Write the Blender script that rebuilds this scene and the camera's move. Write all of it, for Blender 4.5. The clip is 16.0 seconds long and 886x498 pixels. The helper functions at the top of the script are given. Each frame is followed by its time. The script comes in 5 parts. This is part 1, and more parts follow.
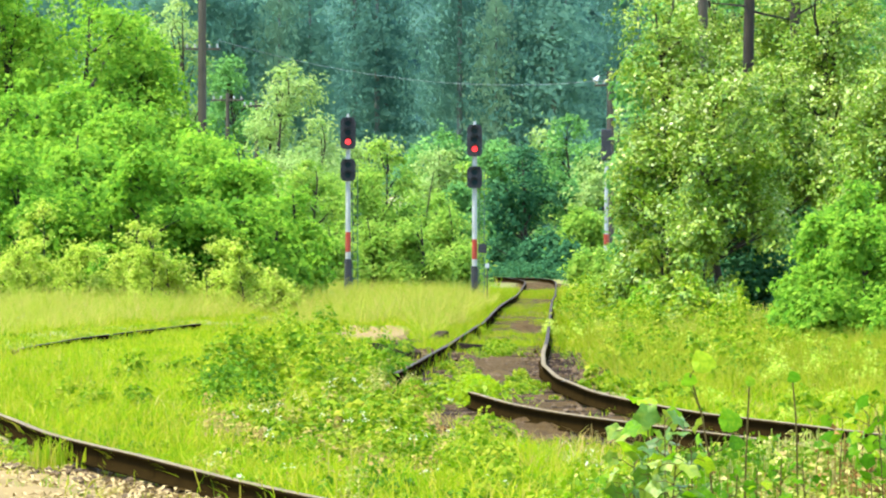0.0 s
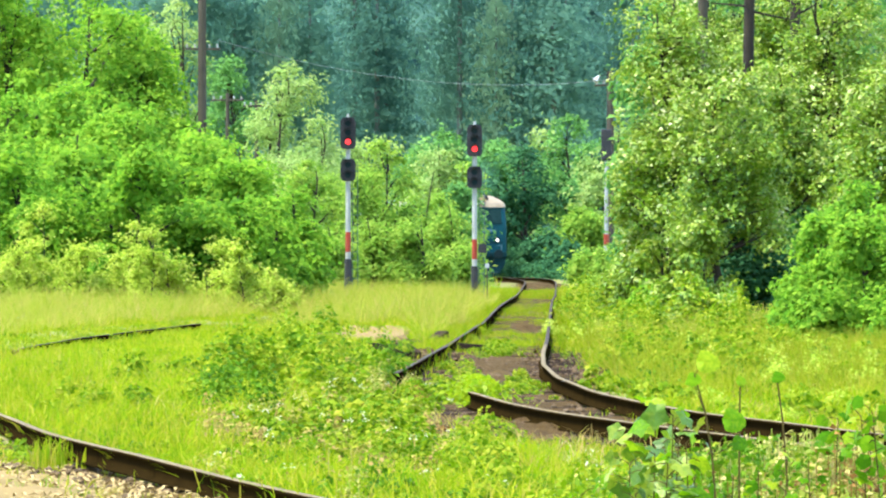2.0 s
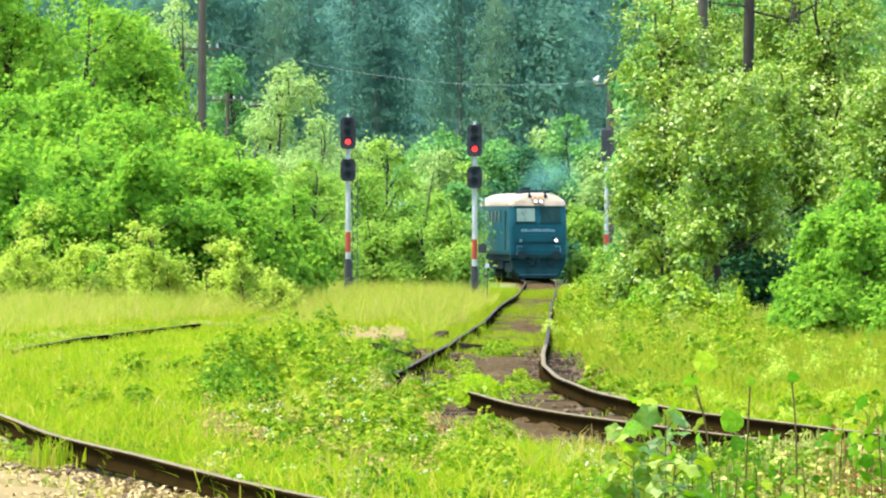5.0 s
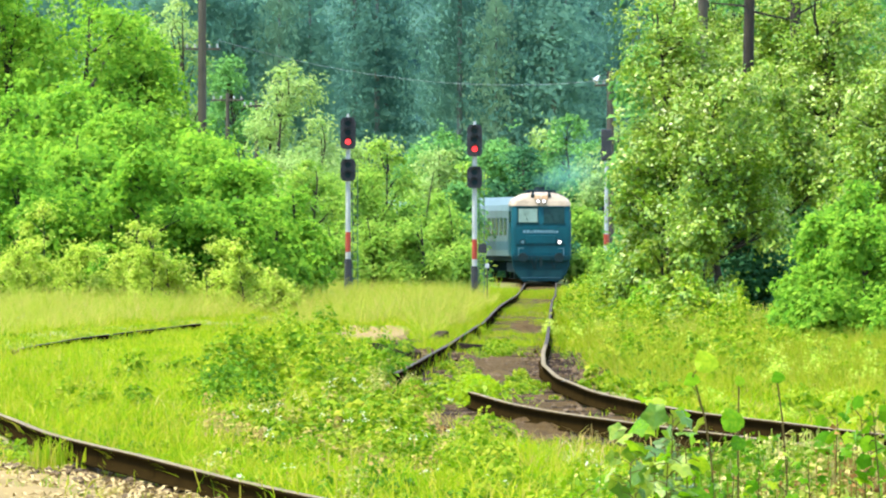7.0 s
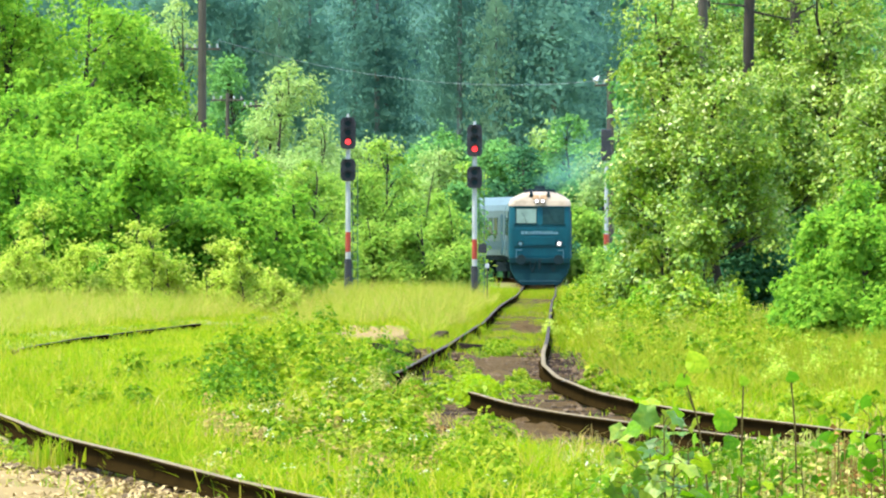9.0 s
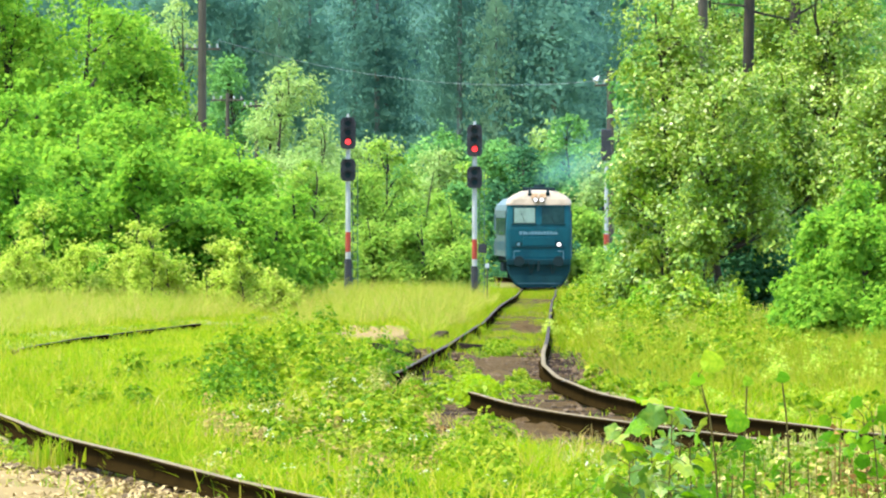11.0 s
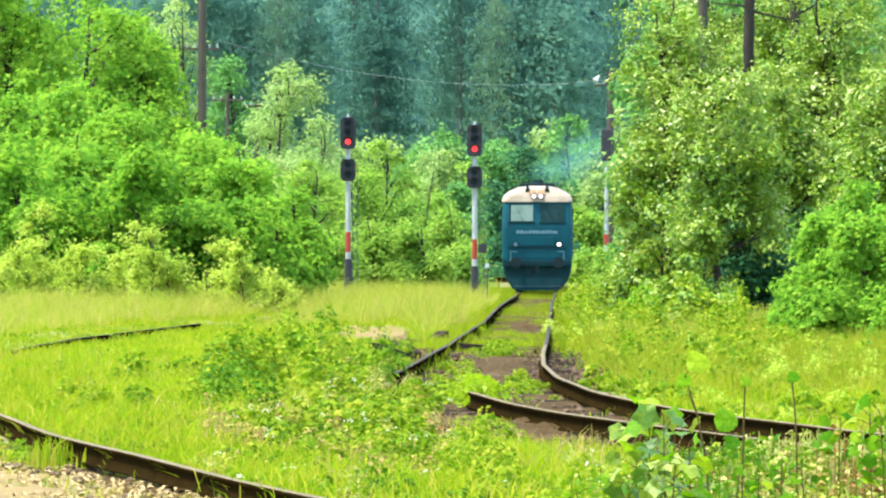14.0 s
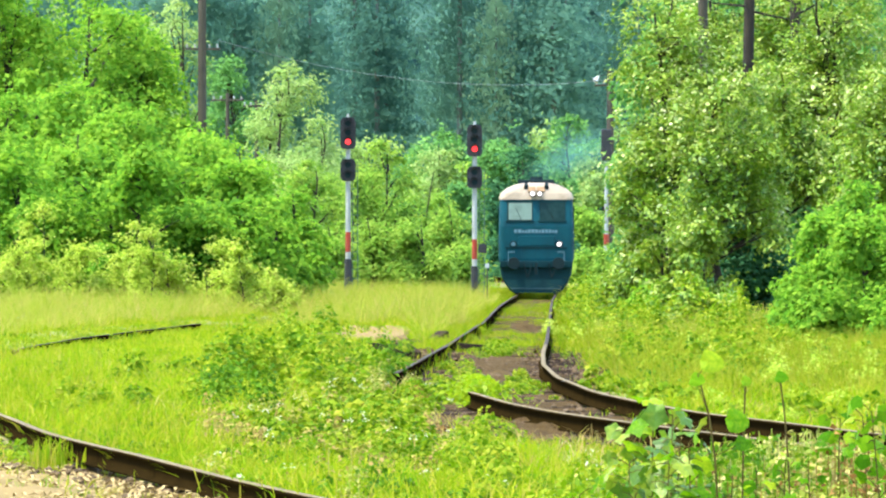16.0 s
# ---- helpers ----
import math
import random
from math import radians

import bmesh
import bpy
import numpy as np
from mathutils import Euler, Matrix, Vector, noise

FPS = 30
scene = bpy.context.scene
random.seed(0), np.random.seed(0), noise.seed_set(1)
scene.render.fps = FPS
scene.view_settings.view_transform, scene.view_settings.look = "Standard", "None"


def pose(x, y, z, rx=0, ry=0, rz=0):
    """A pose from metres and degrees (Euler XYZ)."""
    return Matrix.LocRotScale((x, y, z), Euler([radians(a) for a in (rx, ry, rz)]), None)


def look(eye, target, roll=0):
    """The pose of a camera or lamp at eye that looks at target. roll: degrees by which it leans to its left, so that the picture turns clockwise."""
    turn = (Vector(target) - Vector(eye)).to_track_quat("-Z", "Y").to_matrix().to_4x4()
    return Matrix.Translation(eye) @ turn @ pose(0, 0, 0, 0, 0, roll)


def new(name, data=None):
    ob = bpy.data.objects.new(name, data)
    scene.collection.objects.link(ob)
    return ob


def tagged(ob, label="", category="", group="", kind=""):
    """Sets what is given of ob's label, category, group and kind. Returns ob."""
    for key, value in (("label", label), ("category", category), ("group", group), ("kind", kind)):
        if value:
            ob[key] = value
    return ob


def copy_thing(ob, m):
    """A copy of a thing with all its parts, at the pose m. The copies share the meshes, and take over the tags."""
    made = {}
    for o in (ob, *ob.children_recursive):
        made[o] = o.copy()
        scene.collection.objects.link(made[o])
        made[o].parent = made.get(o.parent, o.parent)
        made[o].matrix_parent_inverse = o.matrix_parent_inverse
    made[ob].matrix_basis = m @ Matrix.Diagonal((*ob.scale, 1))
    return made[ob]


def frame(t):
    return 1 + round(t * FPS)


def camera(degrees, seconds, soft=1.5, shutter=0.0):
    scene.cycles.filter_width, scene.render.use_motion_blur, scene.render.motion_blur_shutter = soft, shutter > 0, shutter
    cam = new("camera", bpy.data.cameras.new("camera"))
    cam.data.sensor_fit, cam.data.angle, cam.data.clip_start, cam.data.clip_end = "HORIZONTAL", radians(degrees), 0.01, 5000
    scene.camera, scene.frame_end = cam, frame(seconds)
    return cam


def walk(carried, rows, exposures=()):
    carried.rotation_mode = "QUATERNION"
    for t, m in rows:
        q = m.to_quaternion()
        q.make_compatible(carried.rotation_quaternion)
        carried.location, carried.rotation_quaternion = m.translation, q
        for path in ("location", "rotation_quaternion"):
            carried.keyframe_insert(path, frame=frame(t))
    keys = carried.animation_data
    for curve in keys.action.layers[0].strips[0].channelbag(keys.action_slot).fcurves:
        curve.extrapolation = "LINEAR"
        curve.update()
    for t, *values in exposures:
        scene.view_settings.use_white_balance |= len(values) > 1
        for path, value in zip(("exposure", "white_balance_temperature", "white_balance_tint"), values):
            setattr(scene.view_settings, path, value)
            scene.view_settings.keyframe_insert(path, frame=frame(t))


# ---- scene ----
# A still tripod with a long lens, a little above eye height over the rails.
cam = camera(5.791, 16.0, soft=2.2)
EYE = (0.0, 0.0, 1.77)
POSE = look(EYE, (0.0, 400.0, 1.77 - 400 * 0.000452))
walk(cam, [(0.0, POSE), (16.0, POSE)], exposures=[(0.0, 2.50), (16.0, 2.50)])

# ---- light: high summer sun from the left, a little towards the camera's side ----
SUN_TO = Vector((-0.36, -0.15, 0.92)).normalized()
sun = new("sun", bpy.data.lights.new("sun", "SUN"))
sun.data.energy, sun.data.angle, sun.data.color = 1.7, radians(1.2), (1.0, 0.93, 0.80)
sun.matrix_world = look(SUN_TO * 100, (0, 0, 0))
world = bpy.data.worlds.new("sky")
scene.world = world
world.use_nodes = True
sky = world.node_tree.nodes.new("ShaderNodeTexSky")
sky.sky_type, sky.sun_disc = "NISHITA", False
sky.sun_elevation = math.asin(SUN_TO.z)
sky.sun_rotation = math.atan2(SUN_TO.x, SUN_TO.y)
background = world.node_tree.nodes["Background"]
background.inputs["Strength"].default_value = 0.15
world.node_tree.links.new(sky.outputs[0], background.inputs["Color"])


# ---- materials ----
def material(name, build):
    mat = bpy.data.materials.new(name)
    mat.use_nodes = True
    tree = mat.node_tree
    bsdf = tree.nodes["Principled BSDF"]
    build(tree, bsdf)
    return mat


def ramp(tree, fac, stops):
    node = tree.nodes.new("ShaderNodeValToRGB")
    els = node.color_ramp.elements
    while len(els) < len(stops):
        els.new(0.5)
    for el, (pos, col) in zip(els, stops):
        el.position, el.color = pos, (*col, 1)
    tree.links.new(fac, node.inputs[0])
    return node.outputs[0]


def noise_fac(tree, scale, detail=4.0, rough=0.6):
    co = tree.nodes.new("ShaderNodeTexCoord")
    node = tree.nodes.new("ShaderNodeTexNoise")
    node.inputs["Scale"].default_value = scale
    node.inputs["Detail"].default_value = detail
    node.inputs["Roughness"].default_value = rough
    tree.links.new(co.outputs["Object"], node.inputs["Vector"])
    return node.outputs["Fac"]


def bump(tree, bsdf, fac, strength, distance=0.02):
    node = tree.nodes.new("ShaderNodeBump")
    node.inputs["Strength"].default_value = strength
    node.inputs["Distance"].default_value = distance
    tree.links.new(fac, node.inputs["Height"])
    tree.links.new(node.outputs[0], bsdf.inputs["Normal"])


def mix_col(tree, fac, a, b):
    node = tree.nodes.new("ShaderNodeMix")
    node.data_type = "RGBA"
    if isinstance(fac, float):
        node.inputs[0].default_value = fac
    else:
        tree.links.new(fac, node.inputs[0])
    for slot, v in ((6, a), (7, b)):
        if isinstance(v, tuple):
            node.inputs[slot].default_value = (*v, 1)
        else:
            tree.links.new(v, node.inputs[slot])
    return node.outputs[2]


def worn(name, base, dirt, scale=3.0, rough=0.6, metal=0.0, amount=(0.45, 0.75), fine=60.0, relief=0.2, gloss=0.3):
    """Paint, wood or metal with stains at one scale and grain at another."""
    def build(tree, bsdf):
        big = ramp(tree, noise_fac(tree, scale), [(amount[0], (0, 0, 0)), (amount[1], (1, 1, 1))])
        col = mix_col(tree, big, base, dirt)
        grain = noise_fac(tree, fine, 2.0)
        dark = ramp(tree, grain, [(0.3, (0.75, 0.75, 0.75)), (0.7, (1, 1, 1))])
        mul = tree.nodes.new("ShaderNodeMix")
        mul.data_type, mul.blend_type = "RGBA", "MULTIPLY"
        mul.inputs[0].default_value = 1.0
        tree.links.new(col, mul.inputs[6])
        tree.links.new(dark, mul.inputs[7])
        tree.links.new(mul.outputs[2], bsdf.inputs["Base Color"])
        bsdf.inputs["Roughness"].default_value = rough
        bsdf.inputs["Metallic"].default_value = metal
        bsdf.inputs["Specular IOR Level"].default_value = gloss
        bump(tree, bsdf, grain, relief)
    return material(name, build)


def leafy(name, stops, translucent=0.4, rough=0.5, patch=0.5, gloss=0.12, single=False):
    """Leaves and blades: each its own shade, light shining through."""
    def build(tree, bsdf):
        geo = tree.nodes.new("ShaderNodeNewGeometry")
        big = noise_fac(tree, patch, 2.0)
        mixv = tree.nodes.new("ShaderNodeMath")
        mixv.operation = "MULTIPLY_ADD"
        tree.links.new(big, mixv.inputs[0])
        mixv.inputs[1].default_value = 0.9
        half = tree.nodes.new("ShaderNodeMath")
        half.operation = "MULTIPLY_ADD"
        info = tree.nodes.new("ShaderNodeObjectInfo")
        tree.links.new(info.outputs["Random"] if single else geo.outputs["Random Per Island"], half.inputs[0])
        half.inputs[1].default_value = 0.6
        half.inputs[2].default_value = -0.25
        tree.links.new(half.outputs[0], mixv.inputs[2])
        col = ramp(tree, mixv.outputs[0], stops)
        tree.links.new(col, bsdf.inputs["Base Color"])
        bsdf.inputs["Roughness"].default_value = rough
        bsdf.inputs["Specular IOR Level"].default_value = gloss
        tr = tree.nodes.new("ShaderNodeBsdfTranslucent")
        tree.links.new(col, tr.inputs["Color"])
        add = tree.nodes.new("ShaderNodeMixShader")
        add.inputs[0].default_value = translucent
        tree.links.new(bsdf.outputs[0], add.inputs[1])
        tree.links.new(tr.outputs[0], add.inputs[2])
        tree.links.new(add.outputs[0], tree.nodes["Material Output"].inputs["Surface"])
    return material(name, build)


def glow(name, colour, strength):
    def build(tree, bsdf):
        bsdf.inputs["Base Color"].default_value = (*(0.1 * v for v in colour), 1)
        bsdf.inputs["Emission Color"].default_value = (*colour, 1)
        bsdf.inputs["Emission Strength"].default_value = strength
        bsdf.inputs["Roughness"].default_value = 0.2
    return material(name, build)


def soil(tree, bsdf):
    a = ramp(tree, noise_fac(tree, 0.35, 6.0), [(0.35, (0.16, 0.115, 0.06)), (0.5, (0.15, 0.19, 0.03)), (0.65, (0.20, 0.27, 0.035))])
    b = ramp(tree, noise_fac(tree, 7.0, 5.0), [(0.3, (0.11, 0.08, 0.045)), (0.7, (0.3, 0.26, 0.14))])
    col = mix_col(tree, 0.35, a, b)
    tree.links.new(col, bsdf.inputs["Base Color"])
    bsdf.inputs["Roughness"].default_value = 0.95
    bsdf.inputs["Specular IOR Level"].default_value = 0.05
    bump(tree, bsdf, noise_fac(tree, 9.0, 6.0), 0.6, 0.06)


def gravel(tree, bsdf):
    a = ramp(tree, noise_fac(tree, 0.5, 5.0), [(0.35, (0.032, 0.019, 0.006)), (0.6, (0.058, 0.036, 0.010)), (0.75, (0.12, 0.08, 0.026))])
    b = ramp(tree, noise_fac(tree, 16.0, 4.0), [(0.3, (0.030, 0.018, 0.006)), (0.7, (0.12, 0.08, 0.028))])
    col = mix_col(tree, 0.5, a, b)
    tree.links.new(col, bsdf.inputs["Base Color"])
    bsdf.inputs["Roughness"].default_value = 0.95
    bsdf.inputs["Specular IOR Level"].default_value = 0.05
    bump(tree, bsdf, noise_fac(tree, 22.0, 5.0), 0.8, 0.05)


SOIL = material("soil", soil)
GRAVEL = material("gravel", gravel)
SAND = worn("pale_sand", (0.24, 0.175, 0.068), (0.16, 0.12, 0.045), 1.2, 0.95, fine=30, relief=0.6, gloss=0.05)
STONE = worn("stone", (0.15, 0.105, 0.058), (0.05, 0.034, 0.018), 9, 0.9, fine=80, gloss=0.1)
RUST = worn("rail_rust", (0.018, 0.0115, 0.0034), (0.008, 0.0055, 0.0018), 2.5, 0.95, 0.0, fine=40, relief=0.4, gloss=0.0)
RAIL_TOP = worn("rail_head", (0.165, 0.125, 0.052), (0.085, 0.060, 0.024), 1.5, 0.7, 0.0, fine=60, gloss=0.12)
RAIL_DULL = worn("dull_rail_head", (0.060, 0.048, 0.034), (0.03, 0.023, 0.016), 1.5, 0.8, 0.0, fine=60, gloss=0.06)
SLEEPER = worn("old_wood", (0.040, 0.027, 0.018), (0.018, 0.013, 0.009), 4, 0.95, fine=35, relief=0.6, gloss=0.05)
BARK = worn("bark", (0.034, 0.027, 0.018), (0.018, 0.014, 0.010), 3, 0.95, fine=18, relief=0.9)
PALE_BARK = worn("pale_bark", (0.13, 0.16, 0.13), (0.08, 0.11, 0.09), 2, 0.95, fine=14, relief=0.9)
POLE_WOOD = worn("pole_wood", (0.064, 0.056, 0.038), (0.042, 0.038, 0.026), 2, 0.9, fine=25)
PORCELAIN = worn("porcelain", (0.42, 0.44, 0.43), (0.3, 0.31, 0.3), 9, 0.25)
WIRE = worn("wire", (0.20, 0.24, 0.22), (0.15, 0.18, 0.17), 9, 0.5, 0.3)
WHITE = worn("white_paint", (0.34, 0.36, 0.33), (0.20, 0.22, 0.20), 3, 0.55, fine=90)
RED = worn("red_paint", (0.30, 0.035, 0.012), (0.18, 0.03, 0.015), 3, 0.5, fine=90)
BLACK = worn("black_paint", (0.016, 0.018, 0.02), (0.035, 0.034, 0.033), 3, 0.6, fine=90)
YELLOW = worn("yellow_paint", (0.36, 0.24, 0.012), (0.22, 0.15, 0.02), 5, 0.6)
BLUE = worn("train_blue", (0.004, 0.058, 0.072), (0.005, 0.040, 0.050), 1.4, 0.5, fine=40, relief=0.05, gloss=0.08)
BLUE_DARK = worn("train_dark_blue", (0.006, 0.034, 0.038), (0.007, 0.022, 0.025), 1.4, 0.6, fine=40, relief=0.05, gloss=0.05)
CREAM = worn("roof_cream", (0.33, 0.265, 0.18), (0.20, 0.155, 0.10), 1.2, 0.6, fine=30)
HATCH = worn("rusty_cream", (0.30, 0.19, 0.09), (0.19, 0.11, 0.05), 4, 0.7, fine=30)
COACH_GREY = worn("coach_grey", (0.085, 0.135, 0.125), (0.06, 0.095, 0.09), 1.0, 0.5, gloss=0.15)
COACH_BLUE = worn("coach_blue", (0.035, 0.085, 0.10), (0.02, 0.055, 0.065), 1.0, 0.5, gloss=0.1)
IRON = worn("under_iron", (0.010, 0.023, 0.025), (0.016, 0.025, 0.024), 3, 0.8, 0.0, gloss=0.05)
PLATE = worn("pale_lettering", (0.10, 0.20, 0.23), (0.05, 0.13, 0.15), 5, 0.5)
# Reflection on one windscreen, kept as a surface colour
GLARE_TONE = worn("pane_glare", (0.13, 0.20, 0.16), (0.09, 0.14, 0.11), 3, 0.8)
RED_LAMP = glow("red_lamp", (1.0, 0.012, 0.02), 0.5)
WHITE_LAMP = glow("white_lamp", (1.0, 0.98, 0.95), 0.45)
DULL_LENS = worn("unlit_lens", (0.08, 0.16, 0.19), (0.06, 0.12, 0.14), 9, 0.15)


def glass(tree, bsdf):
    """Cab and coach windows, dark and dusty, with no view through."""
    dust = ramp(tree, noise_fac(tree, 4.0, 4.0), [(0.35, (0.005, 0.020, 0.019)), (0.7, (0.012, 0.034, 0.031))])
    tree.links.new(dust, bsdf.inputs["Base Color"])
    bsdf.inputs["Roughness"].default_value = 0.18
    bsdf.inputs["Specular IOR Level"].default_value = 0.06


GLASS = material("tinted_glass", glass)


def smoke(tree, bsdf):
    """Thickest in the middle of a puff, thinning to nothing at its rim."""
    bsdf.inputs["Base Color"].default_value = (0.13, 0.34, 0.29, 1)
    bsdf.inputs["Roughness"].default_value = 1.0
    bsdf.inputs["Specular IOR Level"].default_value = 0.0
    co = tree.nodes.new("ShaderNodeTexCoord")
    flat = tree.nodes.new("ShaderNodeVectorMath")
    flat.operation = "MULTIPLY"
    flat.inputs[1].default_value = (1.0, 0.0, 1.0)
    tree.links.new(co.outputs["Object"], flat.inputs[0])
    dist = tree.nodes.new("ShaderNodeVectorMath")
    dist.operation = "LENGTH"
    tree.links.new(flat.outputs[0], dist.inputs[0])
    thick = ramp(tree, dist.outputs["Value"], [(0.0, (0.24, 0.24, 0.24)), (0.45, (0.14, 0.14, 0.14)), (0.95, (0, 0, 0))])
    cloud = ramp(tree, noise_fac(tree, 1.6, 4.0), [(0.3, (0.25, 0.25, 0.25)), (0.7, (1, 1, 1))])
    mul = tree.nodes.new("ShaderNodeMath")
    mul.operation = "MULTIPLY"
    tree.links.new(thick, mul.inputs[0])
    tree.links.new(cloud, mul.inputs[1])
    clear = tree.nodes.new("ShaderNodeBsdfTransparent")
    mixer = tree.nodes.new("ShaderNodeMixShader")
    tree.links.new(mul.outputs[0], mixer.inputs[0])
    tree.links.new(clear.outputs[0], mixer.inputs[1])
    tree.links.new(bsdf.outputs[0], mixer.inputs[2])
    tree.links.new(mixer.outputs[0], tree.nodes["Material Output"].inputs["Surface"])


SMOKE = material("thin_smoke", smoke)
GRASS = leafy("meadow_grass", [(0.15, (0.10, 0.25, 0.004)), (0.45, (0.225, 0.335, 0.005)), (0.65, (0.335, 0.37, 0.012)), (0.85, (0.42, 0.36, 0.05))], 0.45, 0.8, 0.7, 0.05)
HAY = leafy("dry_tall_grass", [(0.15, (0.17, 0.285, 0.010)), (0.4, (0.26, 0.33, 0.022)), (0.62, (0.37, 0.355, 0.055)), (0.85, (0.44, 0.34, 0.11))], 0.4, 0.8, 0.45, 0.05)
WEED = leafy("weed_leaf", [(0.1, (0.035, 0.115, 0.002)), (0.5, (0.15, 0.265, 0.004)), (0.85, (0.36, 0.39, 0.03))], 0.45, 0.6, 0.9, 0.1)
BRAMBLE = leafy("broad_leaf", [(0.1, (0.04, 0.14, 0.002)), (0.5, (0.13, 0.29, 0.003)), (0.85, (0.32, 0.41, 0.012))], 0.5, 0.5, 6.0, 0.15, True)
LEAF_A = leafy("maple_leaf", [(0.15, (0.085, 0.245, 0.018)), (0.5, (0.175, 0.37, 0.026)), (0.85, (0.30, 0.475, 0.04))], 0.62, 0.7, 0.4)
# Top stop whitens some leaves: silvery undersides, with sparkle put into the colour
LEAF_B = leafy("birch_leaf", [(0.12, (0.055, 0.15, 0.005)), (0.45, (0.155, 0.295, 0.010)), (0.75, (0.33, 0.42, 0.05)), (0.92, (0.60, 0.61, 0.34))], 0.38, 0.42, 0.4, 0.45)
LEAF_C = leafy("willow_leaf", [(0.15, (0.17, 0.31, 0.07)), (0.5, (0.27, 0.42, 0.10)), (0.85, (0.38, 0.49, 0.17))], 0.6, 0.6, 0.4)
LEAF_D = leafy("alder_leaf", [(0.15, (0.065, 0.20, 0.045)), (0.5, (0.115, 0.29, 0.065)), (0.85, (0.18, 0.38, 0.085))], 0.45, 0.7, 0.3)
# Darkened alder green: shade under the trees is put into this leaf colour
LEAF_F = leafy("shade_toned_alder_leaf", [(0.15, (0.022, 0.090, 0.036)), (0.5, (0.040, 0.135, 0.052)), (0.85, (0.072, 0.19, 0.066))], 0.35, 0.8, 0.3, 0.05)
LEAF_G = leafy("young_hazel_leaf", [(0.15, (0.24, 0.39, 0.025)), (0.5, (0.39, 0.52, 0.05)), (0.85, (0.54, 0.58, 0.12))], 0.6, 0.7, 0.4)
BROAD_DARK = leafy("glossy_broad_leaf", [(0.1, (0.022, 0.070, 0.002)), (0.5, (0.075, 0.165, 0.004)), (0.85, (0.24, 0.30, 0.02))], 0.25, 0.5, 2.5, 0.35, True)
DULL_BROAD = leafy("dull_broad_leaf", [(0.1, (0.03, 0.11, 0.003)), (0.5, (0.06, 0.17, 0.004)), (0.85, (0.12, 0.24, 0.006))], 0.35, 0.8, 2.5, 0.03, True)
# Pale green with the haze over the thicket mixed into the colour
LEAF_E = leafy("hazed_thicket_leaf", [(0.15, (0.13, 0.28, 0.03)), (0.5, (0.23, 0.40, 0.045)), (0.85, (0.36, 0.48, 0.08))], 0.62, 0.7, 0.4)
# Needle greens are paled and blued: distance haze sits in the colour
NEEDLE = leafy("hazed_spruce_needle", [(0.15, (0.074, 0.185, 0.132)), (0.5, (0.115, 0.258, 0.175)), (0.85, (0.165, 0.33, 0.215))], 0.62, 1.0, 0.08, 0.0, True)
NEEDLE_B = leafy("hazed_pine_needle", [(0.15, (0.14, 0.29, 0.19)), (0.5, (0.20, 0.36, 0.22)), (0.85, (0.27, 0.42, 0.24))], 0.62, 1.0, 0.08, 0.0, True)
STEM = worn("green_stem", (0.085, 0.065, 0.018), (0.05, 0.032, 0.012), 5, 0.8, gloss=0.05)
PALE = leafy("pale_weed_leaf", [(0.15, (0.13, 0.20, 0.010)), (0.5, (0.27, 0.30, 0.035)), (0.85, (0.48, 0.40, 0.14))], 0.28, 0.55, 1.5, 0.2)
VERGE = leafy("verge_blade", [(0.15, (0.13, 0.205, 0.005)), (0.5, (0.22, 0.265, 0.010)), (0.85, (0.34, 0.295, 0.04))], 0.45, 0.8, 0.3, 0.06)
STRAW = leafy("straw", [(0.15, (0.22, 0.15, 0.045)), (0.5, (0.38, 0.28, 0.095)), (0.85, (0.34, 0.33, 0.06))], 0.3, 0.9, 0.6, 0.05)
NETTLE = leafy("nettle_leaf", [(0.1, (0.03, 0.10, 0.003)), (0.5, (0.075, 0.185, 0.005)), (0.85, (0.16, 0.28, 0.012))], 0.4, 0.6, 0.9, 0.1)
RUSSET = leafy("russet_leaf", [(0.15, (0.09, 0.045, 0.012)), (0.5, (0.21, 0.11, 0.03)), (0.85, (0.36, 0.21, 0.06))], 0.3, 0.8, 2.0, 0.05)
CHIP = leafy("wood_chip", [(0.15, (0.22, 0.155, 0.06)), (0.5, (0.32, 0.24, 0.10)), (0.85, (0.42, 0.33, 0.15))], 0.05, 0.9, 0.8, 0.1)
MOSSY = worn("mossy_stone", (0.20, 0.19, 0.05), (0.12, 0.13, 0.03), 12, 0.95, fine=70, relief=0.6, gloss=0.05)
BLOSSOM = worn("white_blossom", (0.45, 0.46, 0.28), (0.35, 0.36, 0.2), 5, 0.8)


# ---- mesh helpers ----
def mesh_np(name, verts, faces, mat, smooth=False):
    """A mesh from arrays: verts (n, 3), faces (m, k)."""
    verts, faces = np.asarray(verts, np.float32), np.asarray(faces, np.int32)
    me = bpy.data.meshes.new(name)
    me.vertices.add(len(verts))
    me.vertices.foreach_set("co", verts.ravel())
    k = faces.shape[1]
    me.loops.add(faces.size)
    me.loops.foreach_set("vertex_index", faces.ravel())
    me.polygons.add(len(faces))
    me.polygons.foreach_set("loop_start", np.arange(0, faces.size, k, dtype=np.int32))
    me.update(calc_edges=True)
    me.validate()
    if smooth:
        me.polygons.foreach_set("use_smooth", np.ones(len(faces), bool))
    me.materials.append(mat)
    return me


def part(name, bm, mat, parent=None, label="", smooth=False):
    """Links a bmesh as one mesh object, under a thing or a part if given."""
    me = bpy.data.meshes.new(name)
    bmesh.ops.recalc_face_normals(bm, faces=bm.faces)
    bm.to_mesh(me)
    bm.free()
    if smooth:
        for p in me.polygons:
            p.use_smooth = True
    me.materials.append(mat)
    return child(name, me, parent, label)


